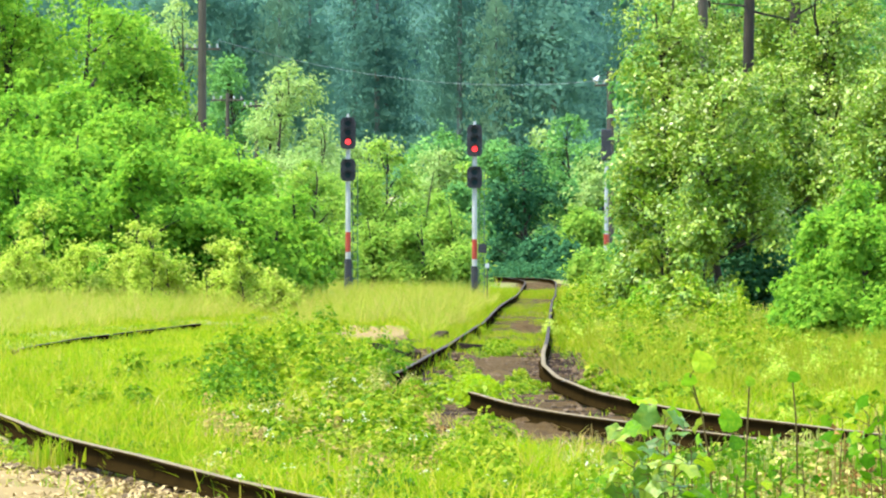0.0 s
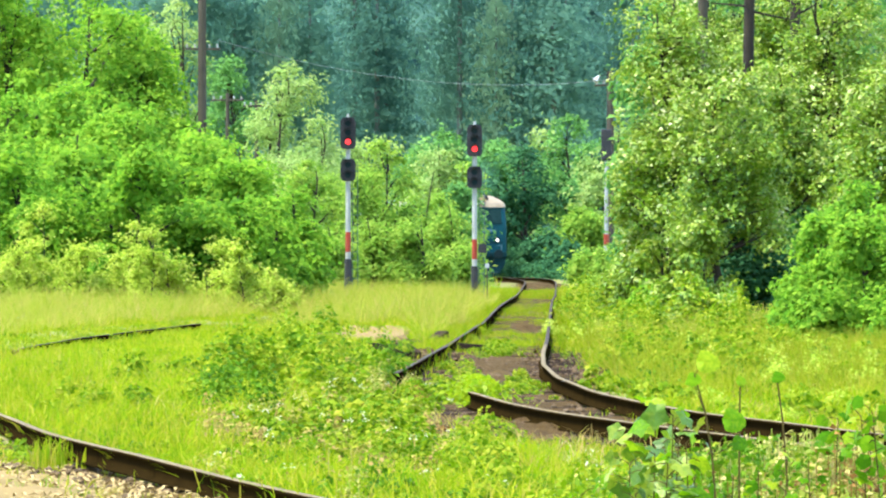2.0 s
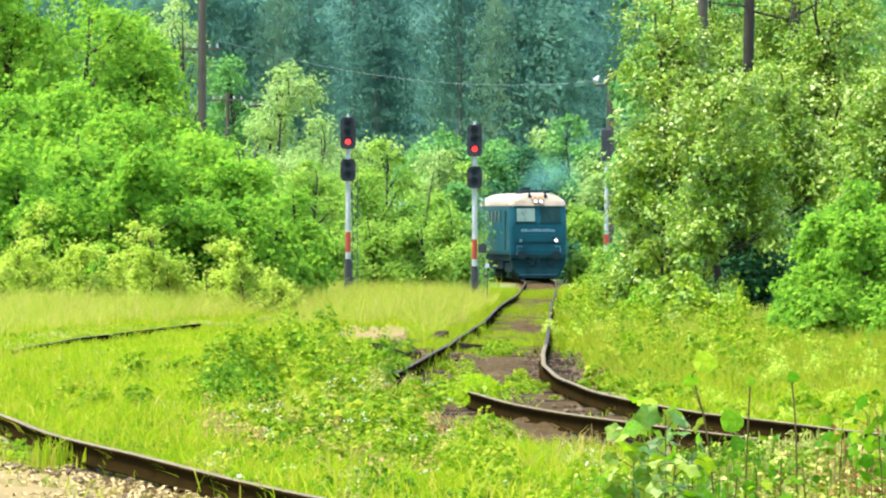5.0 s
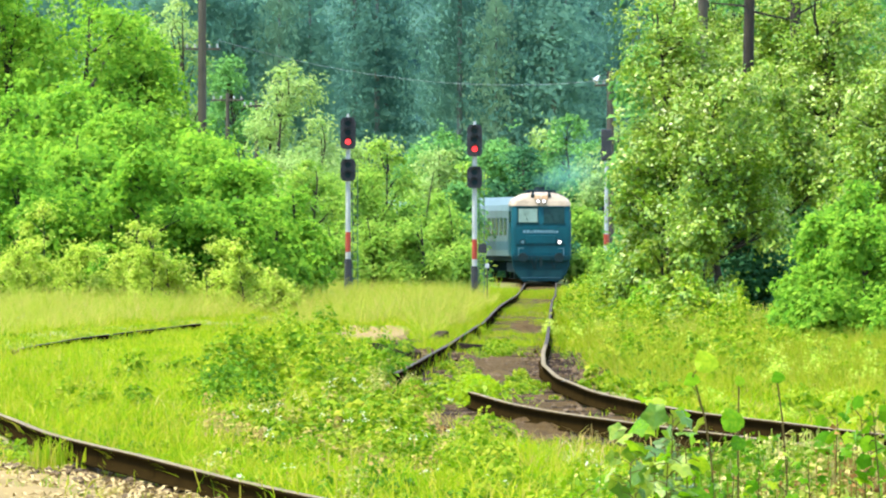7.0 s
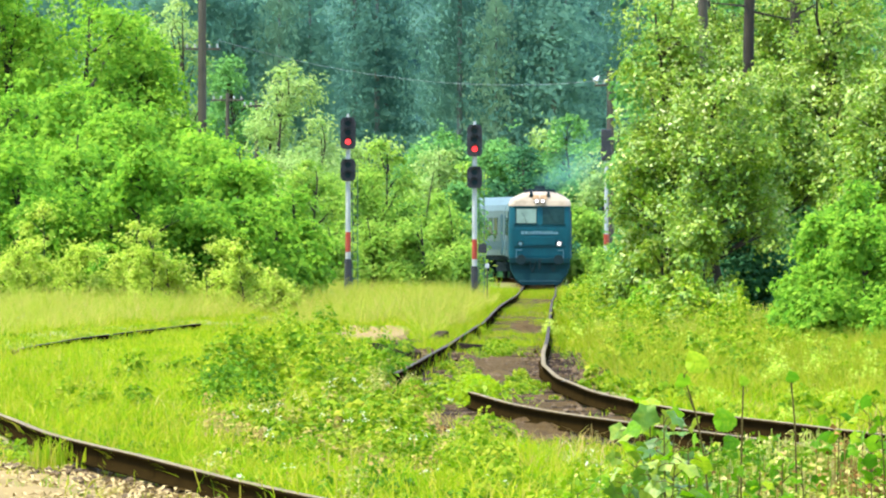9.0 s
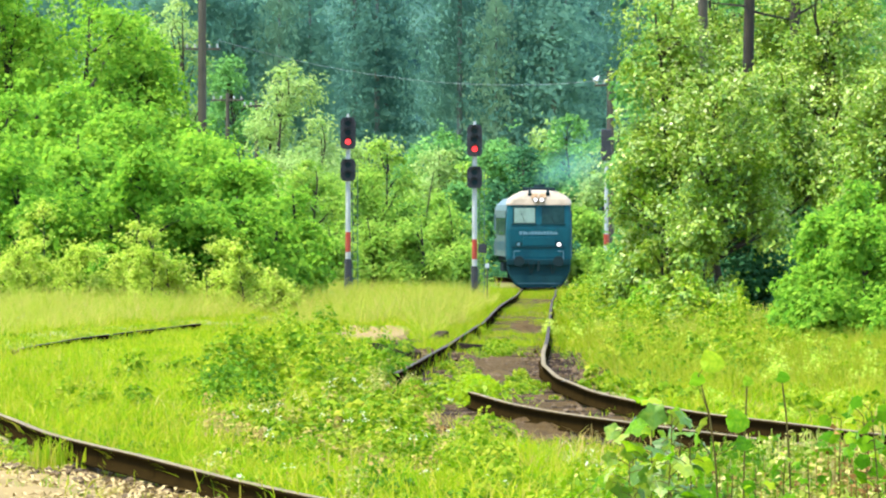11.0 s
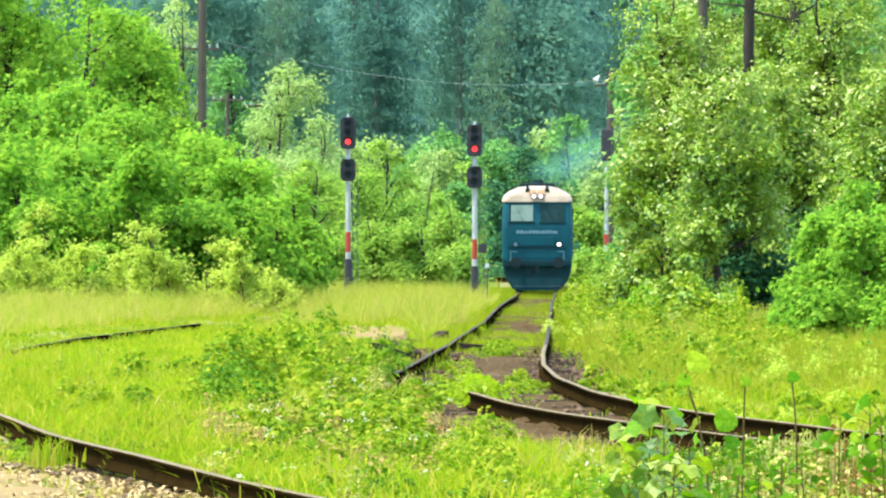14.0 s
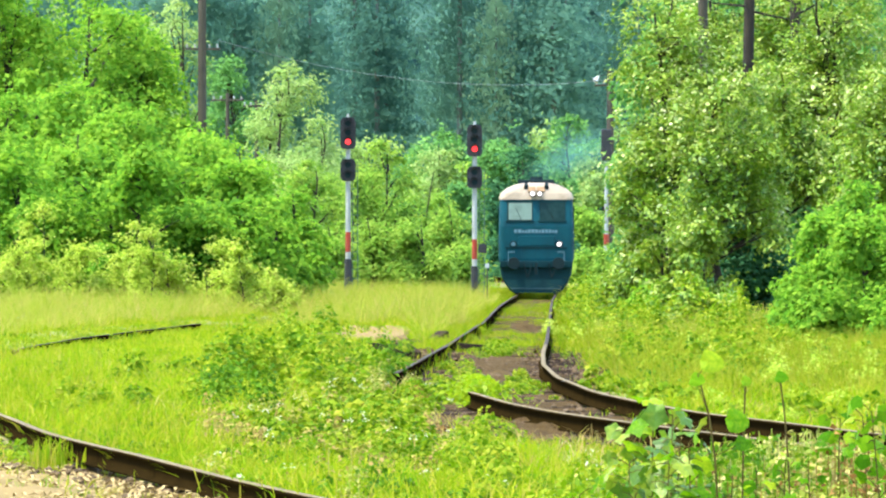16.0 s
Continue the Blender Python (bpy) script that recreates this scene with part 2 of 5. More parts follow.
def child(name, me, parent=None, label=""):
    ob = new(name, me)
    if parent is not None:
        ob.parent = parent
    if label:
        ob["label"] = label
    return ob


def thing(name, m, label, category, group="", kind=""):
    ob = new(name)
    ob.matrix_basis = m
    return tagged(ob, label, category, group, kind)


def add_box(bm, x0, x1, y0, y1, z0, z1, bevel=0.0):
    made = bmesh.ops.create_cube(bm, size=1.0, matrix=Matrix.Translation(((x0 + x1) / 2, (y0 + y1) / 2, (z0 + z1) / 2)) @ Matrix.Diagonal((x1 - x0, y1 - y0, z1 - z0, 1)))
    if bevel:
        edges = {e for v in made["verts"] for e in v.link_edges}
        bmesh.ops.bevel(bm, geom=list(edges), offset=bevel, segments=2, affect="EDGES", profile=0.6)
    return bm


def box(*size, bevel=0.0):
    return add_box(bmesh.new(), *size, bevel=bevel)


def add_tube(bm, a, b, r0, r1, seg=10):
    a, b = Vector(a), Vector(b)
    turn = (b - a).to_track_quat("Z", "Y").to_matrix().to_4x4()
    bmesh.ops.create_cone(bm, cap_ends=True, segments=seg, radius1=r0, radius2=r1, depth=(b - a).length, matrix=Matrix.Translation((a + b) / 2) @ turn)
    return bm


def tube(a, b, r0, r1, seg=10):
    return add_tube(bmesh.new(), a, b, r0, r1, seg)


def loft(rings, close=True):
    bm = bmesh.new()
    rows = [[bm.verts.new(p) for p in ring] for ring in rings]
    n = len(rows[0])
    for lo, hi in zip(rows, rows[1:]):
        for i in range(n):
            bm.faces.new((lo[i], lo[(i + 1) % n], hi[(i + 1) % n], hi[i]))
    if close:
        bm.faces.new(rows[0][::-1])
        bm.faces.new(rows[-1])
    return bm


def smooth_line(points, y0, y1, step=1.0, width=7):
    """X as a smooth function of Y along a track, through (X, Y) points."""
    pts = sorted(points, key=lambda p: p[1])
    ys = np.arange(y0 - 20, y1 + 20 + step, step)
    px, py = np.array([p[0] for p in pts]), np.array([p[1] for p in pts])
    xs = np.interp(ys, py, px)
    lo, hi = ys < py[0], ys > py[-1]
    xs[lo] = px[0] + (ys[lo] - py[0]) * (px[1] - px[0]) / (py[1] - py[0])
    xs[hi] = px[-1] + (ys[hi] - py[-1]) * (px[-1] - px[-2]) / (py[-1] - py[-2])
    k = np.hanning(width + 2)[1:-1]
    pad = len(k) // 2
    ext = np.concatenate([xs[0] + (xs[1] - xs[0]) * np.arange(-pad, 0), xs, xs[-1] + (xs[-1] - xs[-2]) * np.arange(1, pad + 1)])
    xs = np.convolve(ext, k / k.sum(), "valid")
    keep = (ys >= y0) & (ys <= y1)
    return np.stack([xs[keep], ys[keep]], 1)


def offset(line, d):
    """The line moved d metres to the right of travel away from the camera."""
    t = np.gradient(line, axis=0)
    t /= np.linalg.norm(t, axis=1)[:, None]
    return line + d * np.stack([t[:, 1], -t[:, 0]], 1)


# ---- the three tracks: centre lines as (X, Y) ----
GAUGE = 1.507
MAIN = smooth_line([(8.9, 58), (5.6, 70), (4.05, 78), (2.8, 86), (2.05, 92), (1.47, 98.5), (1.03, 107), (0.78, 117), (0.74, 130), (0.89, 144),
                    (1.21, 165), (1.91, 218), (3.0, 301), (3.65, 343), (4.17, 383), (4.55, 411), (4.81, 432), (4.72, 444), (4.13, 453),
                    (3.1, 461.5), (1.9, 470), (0.4, 478), (-1.9, 488), (-8.1, 508), (-20.4, 538), (-40, 573), (-66, 606)], 58, 606)
BRANCH = smooth_line([(-1.5, 66), (-1.05, 80), (-0.32, 103), (0.23, 127), (0.92, 160), (1.55, 195)], 66, 195)
SIDING = smooth_line([(0.42, 58), (-0.08, 61), (-1.70, 73), (-2.75, 80.5), (-4.0, 93), (-6.0, 115), (-7.8, 138), (-8.25, 155), (-7.9, 171), (-7.2, 188), (-6.45, 202), (-5.1, 225), (-3.4, 250)], 58, 250, width=13)


def line_z(y):
    """The line sags past the signals and climbs a little into the bend."""
    y = np.asarray(y, float)
    u = np.clip((y - 235.0) / 115.0, 0, 1)
    return 0.24 * np.clip((y - 400.0) / 52.0, 0, 1) - 0.18 * u * u * (3 - 2 * u)


def line_x(line, y):
    return np.interp(y, line[:, 1], line[:, 0])


RAIL_PROFILE = [(-0.07, -0.185), (0.07, -0.185), (0.07, -0.170), (0.012, -0.152), (0.010, -0.048), (0.036, -0.037), (0.036, -0.006), (0.030, 0.0), (-0.030, 0.0), (-0.036, -0.006), (-0.036, -0.037), (-0.010, -0.048), (-0.012, -0.152), (-0.07, -0.170)]


def rail(line, parent, z=0.0, head=None):
    t = np.gradient(line, axis=0)
    t /= np.linalg.norm(t, axis=1)[:, None]
    right = np.stack([t[:, 1], -t[:, 0]], 1)
    prof = np.array(RAIL_PROFILE)
    n, k = len(line), len(prof)
    verts = np.zeros((n, k, 3))
    verts[:, :, :2] = line[:, None, :] + right[:, None, :] * prof[None, :, :1]
    wob = np.array([0.012 * noise.noise(Vector((p[0], p[1] * 0.12, 3.3))) for p in line])
    verts[:, :, 2] = prof[None, :, 1] + z + wob[:, None] + line_z(line[:, 1])[:, None]
    i, j = np.meshgrid(np.arange(n - 1), np.arange(k), indexing="ij")
    j2 = (j + 1) % k
    faces = np.stack([i * k + j, (i + 1) * k + j, (i + 1) * k + j2, i * k + j2], -1).reshape(-1, 4)
    me = mesh_np("rail", verts.reshape(-1, 3), faces, RUST)
    me.materials.append(head or RAIL_TOP)
    index = np.tile((np.arange(k) >= 6) & (np.arange(k) <= 8), n - 1).astype(np.int32)
    me.polygons.foreach_set("material_index", index)
    return child("rail", me, parent)


def trim(line, a, b):
    return line[(line[:, 1] >= a) & (line[:, 1] <= b)]


# ---- ground ----
def ground_z(x, y):
    """Level by the tracks, gently uneven elsewhere; a wooded rise far off."""
    z = -0.25 + 0.05 * np.sin(x * 0.9 + y * 0.13) * np.sin(y * 0.21 - x * 0.3)
    side = np.clip((np.abs(x - 1.0) - 4.0) / 10.0, 0, 1) * np.clip((y - 120) / 60.0, 0, 1)
    near = np.exp(-(((x - line_x(MAIN, y)) / 3.2) ** 4))
    rise = 0.24 * np.clip((y - 400.0) / 52.0, 0, 1)
    return z + 0.15 * side + 0.06 * np.clip(y - 700, 0, 500) + rise + (line_z(y) - rise) * near


def make_ground():
    ys = np.concatenate([np.linspace(-900, 20, 12), np.linspace(30, 340, 120), np.linspace(350, 700, 50), np.linspace(730, 3500, 20)])
    xs = np.concatenate([np.linspace(-2500, -60, 10), np.linspace(-50, -19, 10), np.linspace(-18, 18, 49), np.linspace(19, 50, 10), np.linspace(60, 2500, 10)])
    gx, gy = np.meshgrid(xs, ys)
    verts = np.stack([gx, gy, ground_z(gx, gy)], -1).reshape(-1, 3)
    ny, nx = gx.shape
    i, j = np.meshgrid(np.arange(ny - 1), np.arange(nx - 1), indexing="ij")
    a = i * nx + j
    faces = np.stack([a, a + 1, a + nx + 1, a + nx], -1).reshape(-1, 4)
    ob = new("ground", mesh_np("ground", verts, faces, SOIL, True))
    tagged(ob, "overgrown uneven ground of brown soil and moss", "ground", kind="structure")


make_ground()


def hillside(tree, bsdf):
    # Bluish tint puts the distance haze into the slope's colour
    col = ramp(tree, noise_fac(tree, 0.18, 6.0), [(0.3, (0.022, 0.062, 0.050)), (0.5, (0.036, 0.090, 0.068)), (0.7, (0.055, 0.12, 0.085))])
    tree.links.new(col, bsdf.inputs["Base Color"])
    bsdf.inputs["Roughness"].default_value = 1.0
    bsdf.inputs["Specular IOR Level"].default_value = 0.0
    bump(tree, bsdf, noise_fac(tree, 0.6, 6.0), 1.0, 1.5)


def make_backdrop():
    """A steep wooded slope that closes the distance behind the conifers."""
    rng = np.random.RandomState(4)
    xs, us = np.linspace(-260, 260, 131), np.linspace(0, 1, 26)
    gx, gu = np.meshgrid(xs, us)
    y = 765 + 60 * gu + 6 * rng.rand(*gx.shape)
    z = -1 + 52 * gu + 4 * np.sin(gx * 0.05) * gu + 1.5 * rng.randn(*gx.shape)
    n, k = gx.shape
    i, j = np.meshgrid(np.arange(n - 1), np.arange(k - 1), indexing="ij")
    q = i * k + j
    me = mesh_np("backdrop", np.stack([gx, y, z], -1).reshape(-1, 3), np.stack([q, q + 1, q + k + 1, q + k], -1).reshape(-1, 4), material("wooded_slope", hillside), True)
    tagged(new("backdrop", me), "far wooded hillside in bluish green", "hillside", kind="structure")


make_backdrop()


def make_bed(name, line, label, half=1.75, z=-0.215):
    rows = []
    for u, dz in ((-half - 0.6, -0.16), (-half, -0.03), (-0.7, 0.0), (0.0, 0.012), (0.7, 0.0), (half, -0.03), (half + 0.6, -0.16)):
        o = offset(line, u)
        rows.append(np.column_stack([o, z + dz + line_z(o[:, 1])]))
    v = np.stack(rows, 1)
    v[:, :, 2] += 0.02 * np.random.RandomState(3).randn(*v.shape[:2])
    n, k = v.shape[:2]
    i, j = np.meshgrid(np.arange(n - 1), np.arange(k - 1), indexing="ij")
    a = i * k + j
    faces = np.stack([a, a + 1, a + k + 1, a + k], -1).reshape(-1, 4)
    tagged(new(name, mesh_np(name, v.reshape(-1, 3), faces, GRAVEL, True)), label, "ballast", kind="structure")


make_bed("ballast_main", MAIN, "brown earthy ballast half sunk under weeds", half=1.45)
make_bed("ballast_branch", trim(BRANCH, 66, 190), "brown earthy ballast of the diverging track", z=-0.225)
make_bed("ballast_siding", SIDING, "brown stony ballast of the curved siding", z=-0.22)


def sleeper_mesh():
    bm = box(-1.25, 1.25, -0.12, 0.12, -0.11, 0.0, bevel=0.015)
    me = bpy.data.meshes.new("sleeper")
    bm.to_mesh(me)
    bm.free()
    me.materials.append(SLEEPER)
    return me


SLEEPER_MESH = sleeper_mesh()


def make_track(name, line, rails, label, sleepers):
    top = tagged(new(name), label, "railway track", kind="structure")
    for r, z, *head in rails:
        rail(r, top, z, *head)
    a, b = sleepers
    rng = random.Random(7)
    y = a
    while y < b:
        x = line_x(line, y)
        slope = line_x(line, y + 0.5) - line_x(line, y - 0.5)
        s = child("sleeper", SLEEPER_MESH, top)
        s.matrix_basis = pose(x + rng.uniform(-0.05, 0.05), y, -0.205 - rng.uniform(0, 0.015), rng.uniform(-1, 1), rng.uniform(-1, 1), -math.degrees(math.atan(slope)) + rng.uniform(-1.5, 1.5))
        y += 0.66 + rng.uniform(-0.03, 0.03)
    return top


HALF = GAUGE / 2
main_right, main_left = offset(MAIN, HALF), offset(MAIN, -HALF)
branch_right, branch_left = offset(BRANCH, HALF), offset(BRANCH, -HALF)
# the outer left rail runs straight on into the branch; the inner rails start at the switch
make_track("track_main", MAIN, [(trim(main_right, 58, 156), 0.0), (trim(main_right, 155, 600), 0.0, RAIL_DULL), (trim(main_left, 58, 106), 0.0), (trim(main_left, 106, 192), -0.20, RUST), (trim(main_left, 196, 600), 0.0, RAIL_DULL)], "rusty main track curving through weeds with worn rail heads", (70, 230))
make_track("track_branch", BRANCH, [(trim(branch_left, 121, 196), 0.0, RAIL_DULL), (trim(branch_right, 112, 186), -0.20, RUST)], "rusty diverging track of the turnout in weeds", (75, 150))
make_track("track_siding", SIDING, [(trim(offset(SIDING, HALF), 150, 203), -0.05, RAIL_DULL), (trim(offset(SIDING, -HALF), 58, 130), 0.0)], "rusty curved siding track sunk in grass", (90, 105))


# ---- foliage ----
def leaf_quads(centres, normals, size, rng, narrow=0.6):
    """Folded pointed leaves, one quad each, at the centres."""
    n = len(centres)
    nrm = normals / (np.linalg.norm(normals, axis=1)[:, None] + 1e-9)
    rnd = rng.randn(n, 3)
    along = np.cross(nrm, rnd)
    along /= np.linalg.norm(along, axis=1)[:, None] + 1e-9
    across = np.cross(nrm, along)
    s = size * rng.uniform(0.6, 1.25, n)[:, None]
    lift = nrm * s * 0.18
    a = centres - along * s * 0.5
    b = centres + across * s * narrow * 0.5 + lift
    c = centres + along * s * 0.5
    d = centres - across * s * narrow * 0.5 + lift
    verts = np.stack([a, b, c, d], 1).reshape(-1, 3)
    return verts, np.arange(4 * n).reshape(n, 4)


def unit(v):
    return v / (np.linalg.norm(v, axis=-1, keepdims=True) + 1e-9)


def crown_mesh(name, blobs, twigs, per, spread, size, mat, seed, narrow=0.6, droop=0.0, bough=0.42, loose=0.3):
    """Leafy boughs in tiers round the shells of several blobs (x, y, z, radius, height), with loose twigs between them."""
    rng = np.random.RandomState(seed)
    area = np.array([b[3] * b[4] for b in blobs])

    def shells(total, inner):
        counts = np.maximum(3, (total * area / area.sum()).astype(int))
        pts, out = [], []
        for (bx, by, bz, br, bh), c in zip(blobs, counts):
            d = unit(rng.randn(c, 3) + np.array([0, 0, 0.15]))
            rough = 1.0 + 0.3 * np.sin(d[:, 0] * 5 + bx * 3) * np.sin(d[:, 2] * 6 + bz) + 0.2 * rng.randn(c)
            r = rng.uniform(inner, 1.0, c) ** 0.45 * rough
            r = r * np.where(rng.rand(c) < 0.12, rng.uniform(1.1, 1.45, c), 1.0)
            pts.append(d * r[:, None] * np.array([br, br, bh]) + np.array([bx, by, bz]))
            out.append(d)
        return np.concatenate(pts), np.concatenate(out)

    # boughs: domed fans of leaves that reach outward and catch the light on top
    group = 5
    p, d = shells(twigs * (1 - loose) / group, 0.35)
    n, m = len(p), per * group
    axis = unit(np.array([0, -0.05, 0.8]) + 0.6 * d + 0.3 * rng.randn(n, 3))
    t1 = unit(d - (d * axis).sum(-1, keepdims=True) * axis + 0.2 * rng.randn(n, 3))
    t1 = unit(t1 - (t1 * axis).sum(-1, keepdims=True) * axis)
    t2 = np.cross(axis, t1)
    big = bough * rng.uniform(0.55, 1.45, (n, 1))
    rr = np.sqrt(rng.rand(n, m))
    a = rng.uniform(0, 2 * np.pi, (n, m))
    notch = 1.0 + 0.22 * np.sin(a * 3 + rng.uniform(0, 6.28, (n, 1))) + 0.16 * np.sin(a * 7 + rng.uniform(0, 6.28, (n, 1)))
    rad = rr * notch * big
    h = (-0.5 * rr ** 2 - droop * rr + 0.16 * rng.randn(n, m)) * big
    radial = np.cos(a)[..., None] * t1[:, None] * 1.3 + np.sin(a)[..., None] * t2[:, None]
    pos = p[:, None] + rad[..., None] * radial + h[..., None] * axis[:, None]
    tilt = axis[:, None] + 0.55 * rr[..., None] * radial + 0.33 * rng.randn(n, m, 3)
    # loose twigs fill the gaps and fray the outline
    q, e = shells(twigs * loose, 0.15)
    k = len(q)
    fan = rng.randn(k, per, 3) * spread
    loose_pos = q[:, None, :] + fan * np.array([1, 1, 0.6]) + np.abs(rng.randn(k, per, 1)) * spread * 0.6 * e[:, None, :]
    loose_tilt = unit(np.array([0, -0.1, 0.9]) + 0.5 * e + 0.4 * rng.randn(k, 3))[:, None] + 0.35 * rng.randn(k, per, 3)
    v, f = leaf_quads(np.concatenate([pos.reshape(-1, 3), loose_pos.reshape(-1, 3)]), np.concatenate([tilt.reshape(-1, 3), loose_tilt.reshape(-1, 3)]), size, rng, narrow)
    return mesh_np(name, v, f, mat)


def limb_points(a, b, rng, bend=0.12, n=4):
    a, b = Vector(a), Vector(b)
    side = Vector((rng.uniform(-1, 1), rng.uniform(-1, 1), rng.uniform(-0.2, 0.6))) * (b - a).length * bend
    return [a.lerp(b, i / n) + side * math.sin(math.pi * i / n) for i in range(n + 1)]


def add_limb(bm, pts, r0, r1, seg=7):
    rings = []
    for i, p in enumerate(pts):
        t = (pts[min(i + 1, len(pts) - 1)] - pts[max(i - 1, 0)]).normalized()
        u = t.orthogonal().normalized()
        w = t.cross(u)
        r = r0 + (r1 - r0) * i / (len(pts) - 1)
        rings.append([bm.verts.new(p + r * (u * math.cos(a) + w * math.sin(a))) for a in (2 * math.pi * k / seg for k in range(seg))])
    for lo, hi in zip(rings, rings[1:]):
        for k in range(seg):
            bm.faces.new((lo[k], lo[(k + 1) % seg], hi[(k + 1) % seg], hi[k]))


def tree(x, y, height, blobs, label, mat, bark=BARK, twigs=700, per=12, spread=0.22, size=0.11, trunk=0.12, seed=1, group="", name="tree", category="tree", narrow=0.6, droop=0.0, bough=0.42, loose=0.3):
    """Trunk and limbs that reach into each blob; blobs are (dx, dy, z, radius, half height)."""
    rng = random.Random(seed)
    z0 = float(ground_z(x, y)) - 0.05
    top = thing(name, pose(x, y, z0), label, category, group)
    bm = bmesh.new()
    spine = limb_points((0, 0, 0), (rng.uniform(-0.3, 0.3), rng.uniform(-0.3, 0.3), height * 0.85), rng, 0.05, 7)
    add_limb(bm, spine, trunk, trunk * 0.2)
    for bx, by, bz, br, bh in blobs:
        k = min(6, max(1, int(7 * max(0.1, bz - bh * 0.9) / (height * 0.85))))
        pts = limb_points(spine[k], (bx, by, bz + bh * 0.3), rng)
        add_limb(bm, pts, trunk * 0.5, 0.012, 5)
        for q in range(2):
            a = pts[rng.randint(1, 3)]
            b = Vector((bx + rng.uniform(-1, 1) * br, by + rng.uniform(-1, 1) * br, bz + rng.uniform(-0.8, 0.9) * bh))
            add_limb(bm, limb_points(a, b, rng), trunk * 0.2, 0.006, 4)
    part("trunk", bm, bark, top, smooth=True)
    child("crown", crown_mesh("crown", blobs, twigs, per, spread, size, mat, seed, narrow, droop, bough, loose), top)
    return top


def bush_blobs(width, height, n, seed, low=0.25):
    """Uneven blobs filling a half-oval outline of that width and height."""
    rng = random.Random(seed)
    out = []
    for i in range(int(n * 2.2)):
        u = rng.uniform(-1, 1)
        cap = height * math.sqrt(max(0.1, 1 - 0.8 * u * u))
        r = rng.uniform(0.12, 0.23) * min(width, height)
        z = rng.uniform(low * height + r * 0.3, max(low * height + r * 0.4, cap - r * 0.8))
        out.append((u * (width / 2 - r * 0.5), rng.uniform(-0.4, 0.4) * width, z, r, r * rng.uniform(0.75, 1.05)))
    return out


# left bank: broad-leaved trees and shrubs, then lower bushes at the meadow's edge
LEFT = [
    # x, y, width, height, blobs, twigs
    (-13.6, 268, 5.5, 7.6, 12, 1100), (-11.2, 272, 5.0, 7.4, 12, 1100), (-9.0, 266, 4.6, 7.2, 11, 1000), (-7.2, 270, 3.8, 6.1, 10, 850),
    (-5.6, 268, 2.8, 5.4, 9, 650), (-4.7, 272, 1.9, 4.3, 7, 420), (-7.6, 282, 2.4, 7.0, 8, 500), (-12.6, 258, 4.4, 4.6, 9, 800), (-9.9, 258, 4.2, 4.4, 9, 750), (-7.2, 258, 3.4, 3.8, 8, 600), (-8.7, 256, 3.0, 5.3, 9, 600), (-6.0, 259, 2.6, 4.1, 8, 480), (-5.0, 261, 1.8, 3.2, 7, 320), (-10.6, 261, 3.2, 6.2, 9, 700), (-6.1, 264, 2.6, 5.7, 8, 500),
]
left_trees = []
for i, (x, y, w, h, n, tw) in enumerate(LEFT):
    left_trees.append(tree(x, y, h, bush_blobs(w, h, n, 10 + i, 0.12), "broad-leaved roadside tree in fresh green summer leaf", LEAF_A, twigs=int(tw * 1.1), per=11, spread=0.22, size=0.20, seed=30 + i, group="trees of the meadow bank", trunk=0.11, narrow=0.7, bough=0.5, loose=0.25))
for i, (x, y, w, h) in enumerate([(-12.0, 300, 6.5, 11.5), (-15.0, 296, 6.0, 12.5), (-10.9, 304, 3.6, 10.8)]):
    tree(x, y, h, bush_blobs(w, h, 12, 50 + i, 0.35), "taller slender tree with open light green crown", LEAF_A, twigs=1400, per=12, spread=0.26, size=0.22, bough=0.5, seed=60 + i, group="tall trees behind the bank", trunk=0.16)
for i, (x, y, w, h) in enumerate([(-12.6, 246, 1.5, 1.7), (-11.4, 250, 1.7, 3.6), (-11.9, 248, 1.3, 2.4), (-10.2, 247, 1.5, 2.2), (-9.2, 248, 1.2, 1.7), (-8.8, 250, 0.9, 2.7), (-8.3, 246, 0.9, 2.5), (-7.7, 247, 1.2, 2.2), (-6.7, 248, 1.3, 1.6), (-6.2, 251, 0.9, 2.4), (-5.6, 247, 1.2, 2.1), (-4.7, 249, 1.0, 1.6)]):
    tree(x, y, h, bush_blobs(w, h, 6, 70 + i, 0.1), "low pale green bush at the edge of the meadow", LEAF_G, twigs=200, per=12, spread=0.16, size=0.11, bough=0.17, loose=0.55, seed=80 + i, group="low bushes", trunk=0.03, name="bush", category="bush")

# pale trees beyond the bank
for i, (x, y, w, h, mat) in enumerate([(-9.6, 400, 3.2, 11.5, LEAF_D), (-12.2, 402, 4.5, 13.5, LEAF_C), (-6.6, 372, 3.8, 9.9, LEAF_C), (-5.4, 368, 2.6, 7.6, LEAF_C), (-7.7, 374, 2.4, 8.8, LEAF_C), (-16, 404, 5, 13, LEAF_C), (-19, 408, 6, 15, LEAF_C), (-14, 410, 5, 14.5, LEAF_C), (-5.0, 374, 2.4, 6.4, LEAF_C)]):
    tree(x, y, h, bush_blobs(w, h, 13, 90 + i, 0.08), "pale green willow standing behind the bank", mat, twigs=700 if x > -8 else 420, per=12, spread=0.3, size=0.24, bough=0.5, loose=0.45, seed=100 + i, group="willows", trunk=0.13, narrow=0.4)

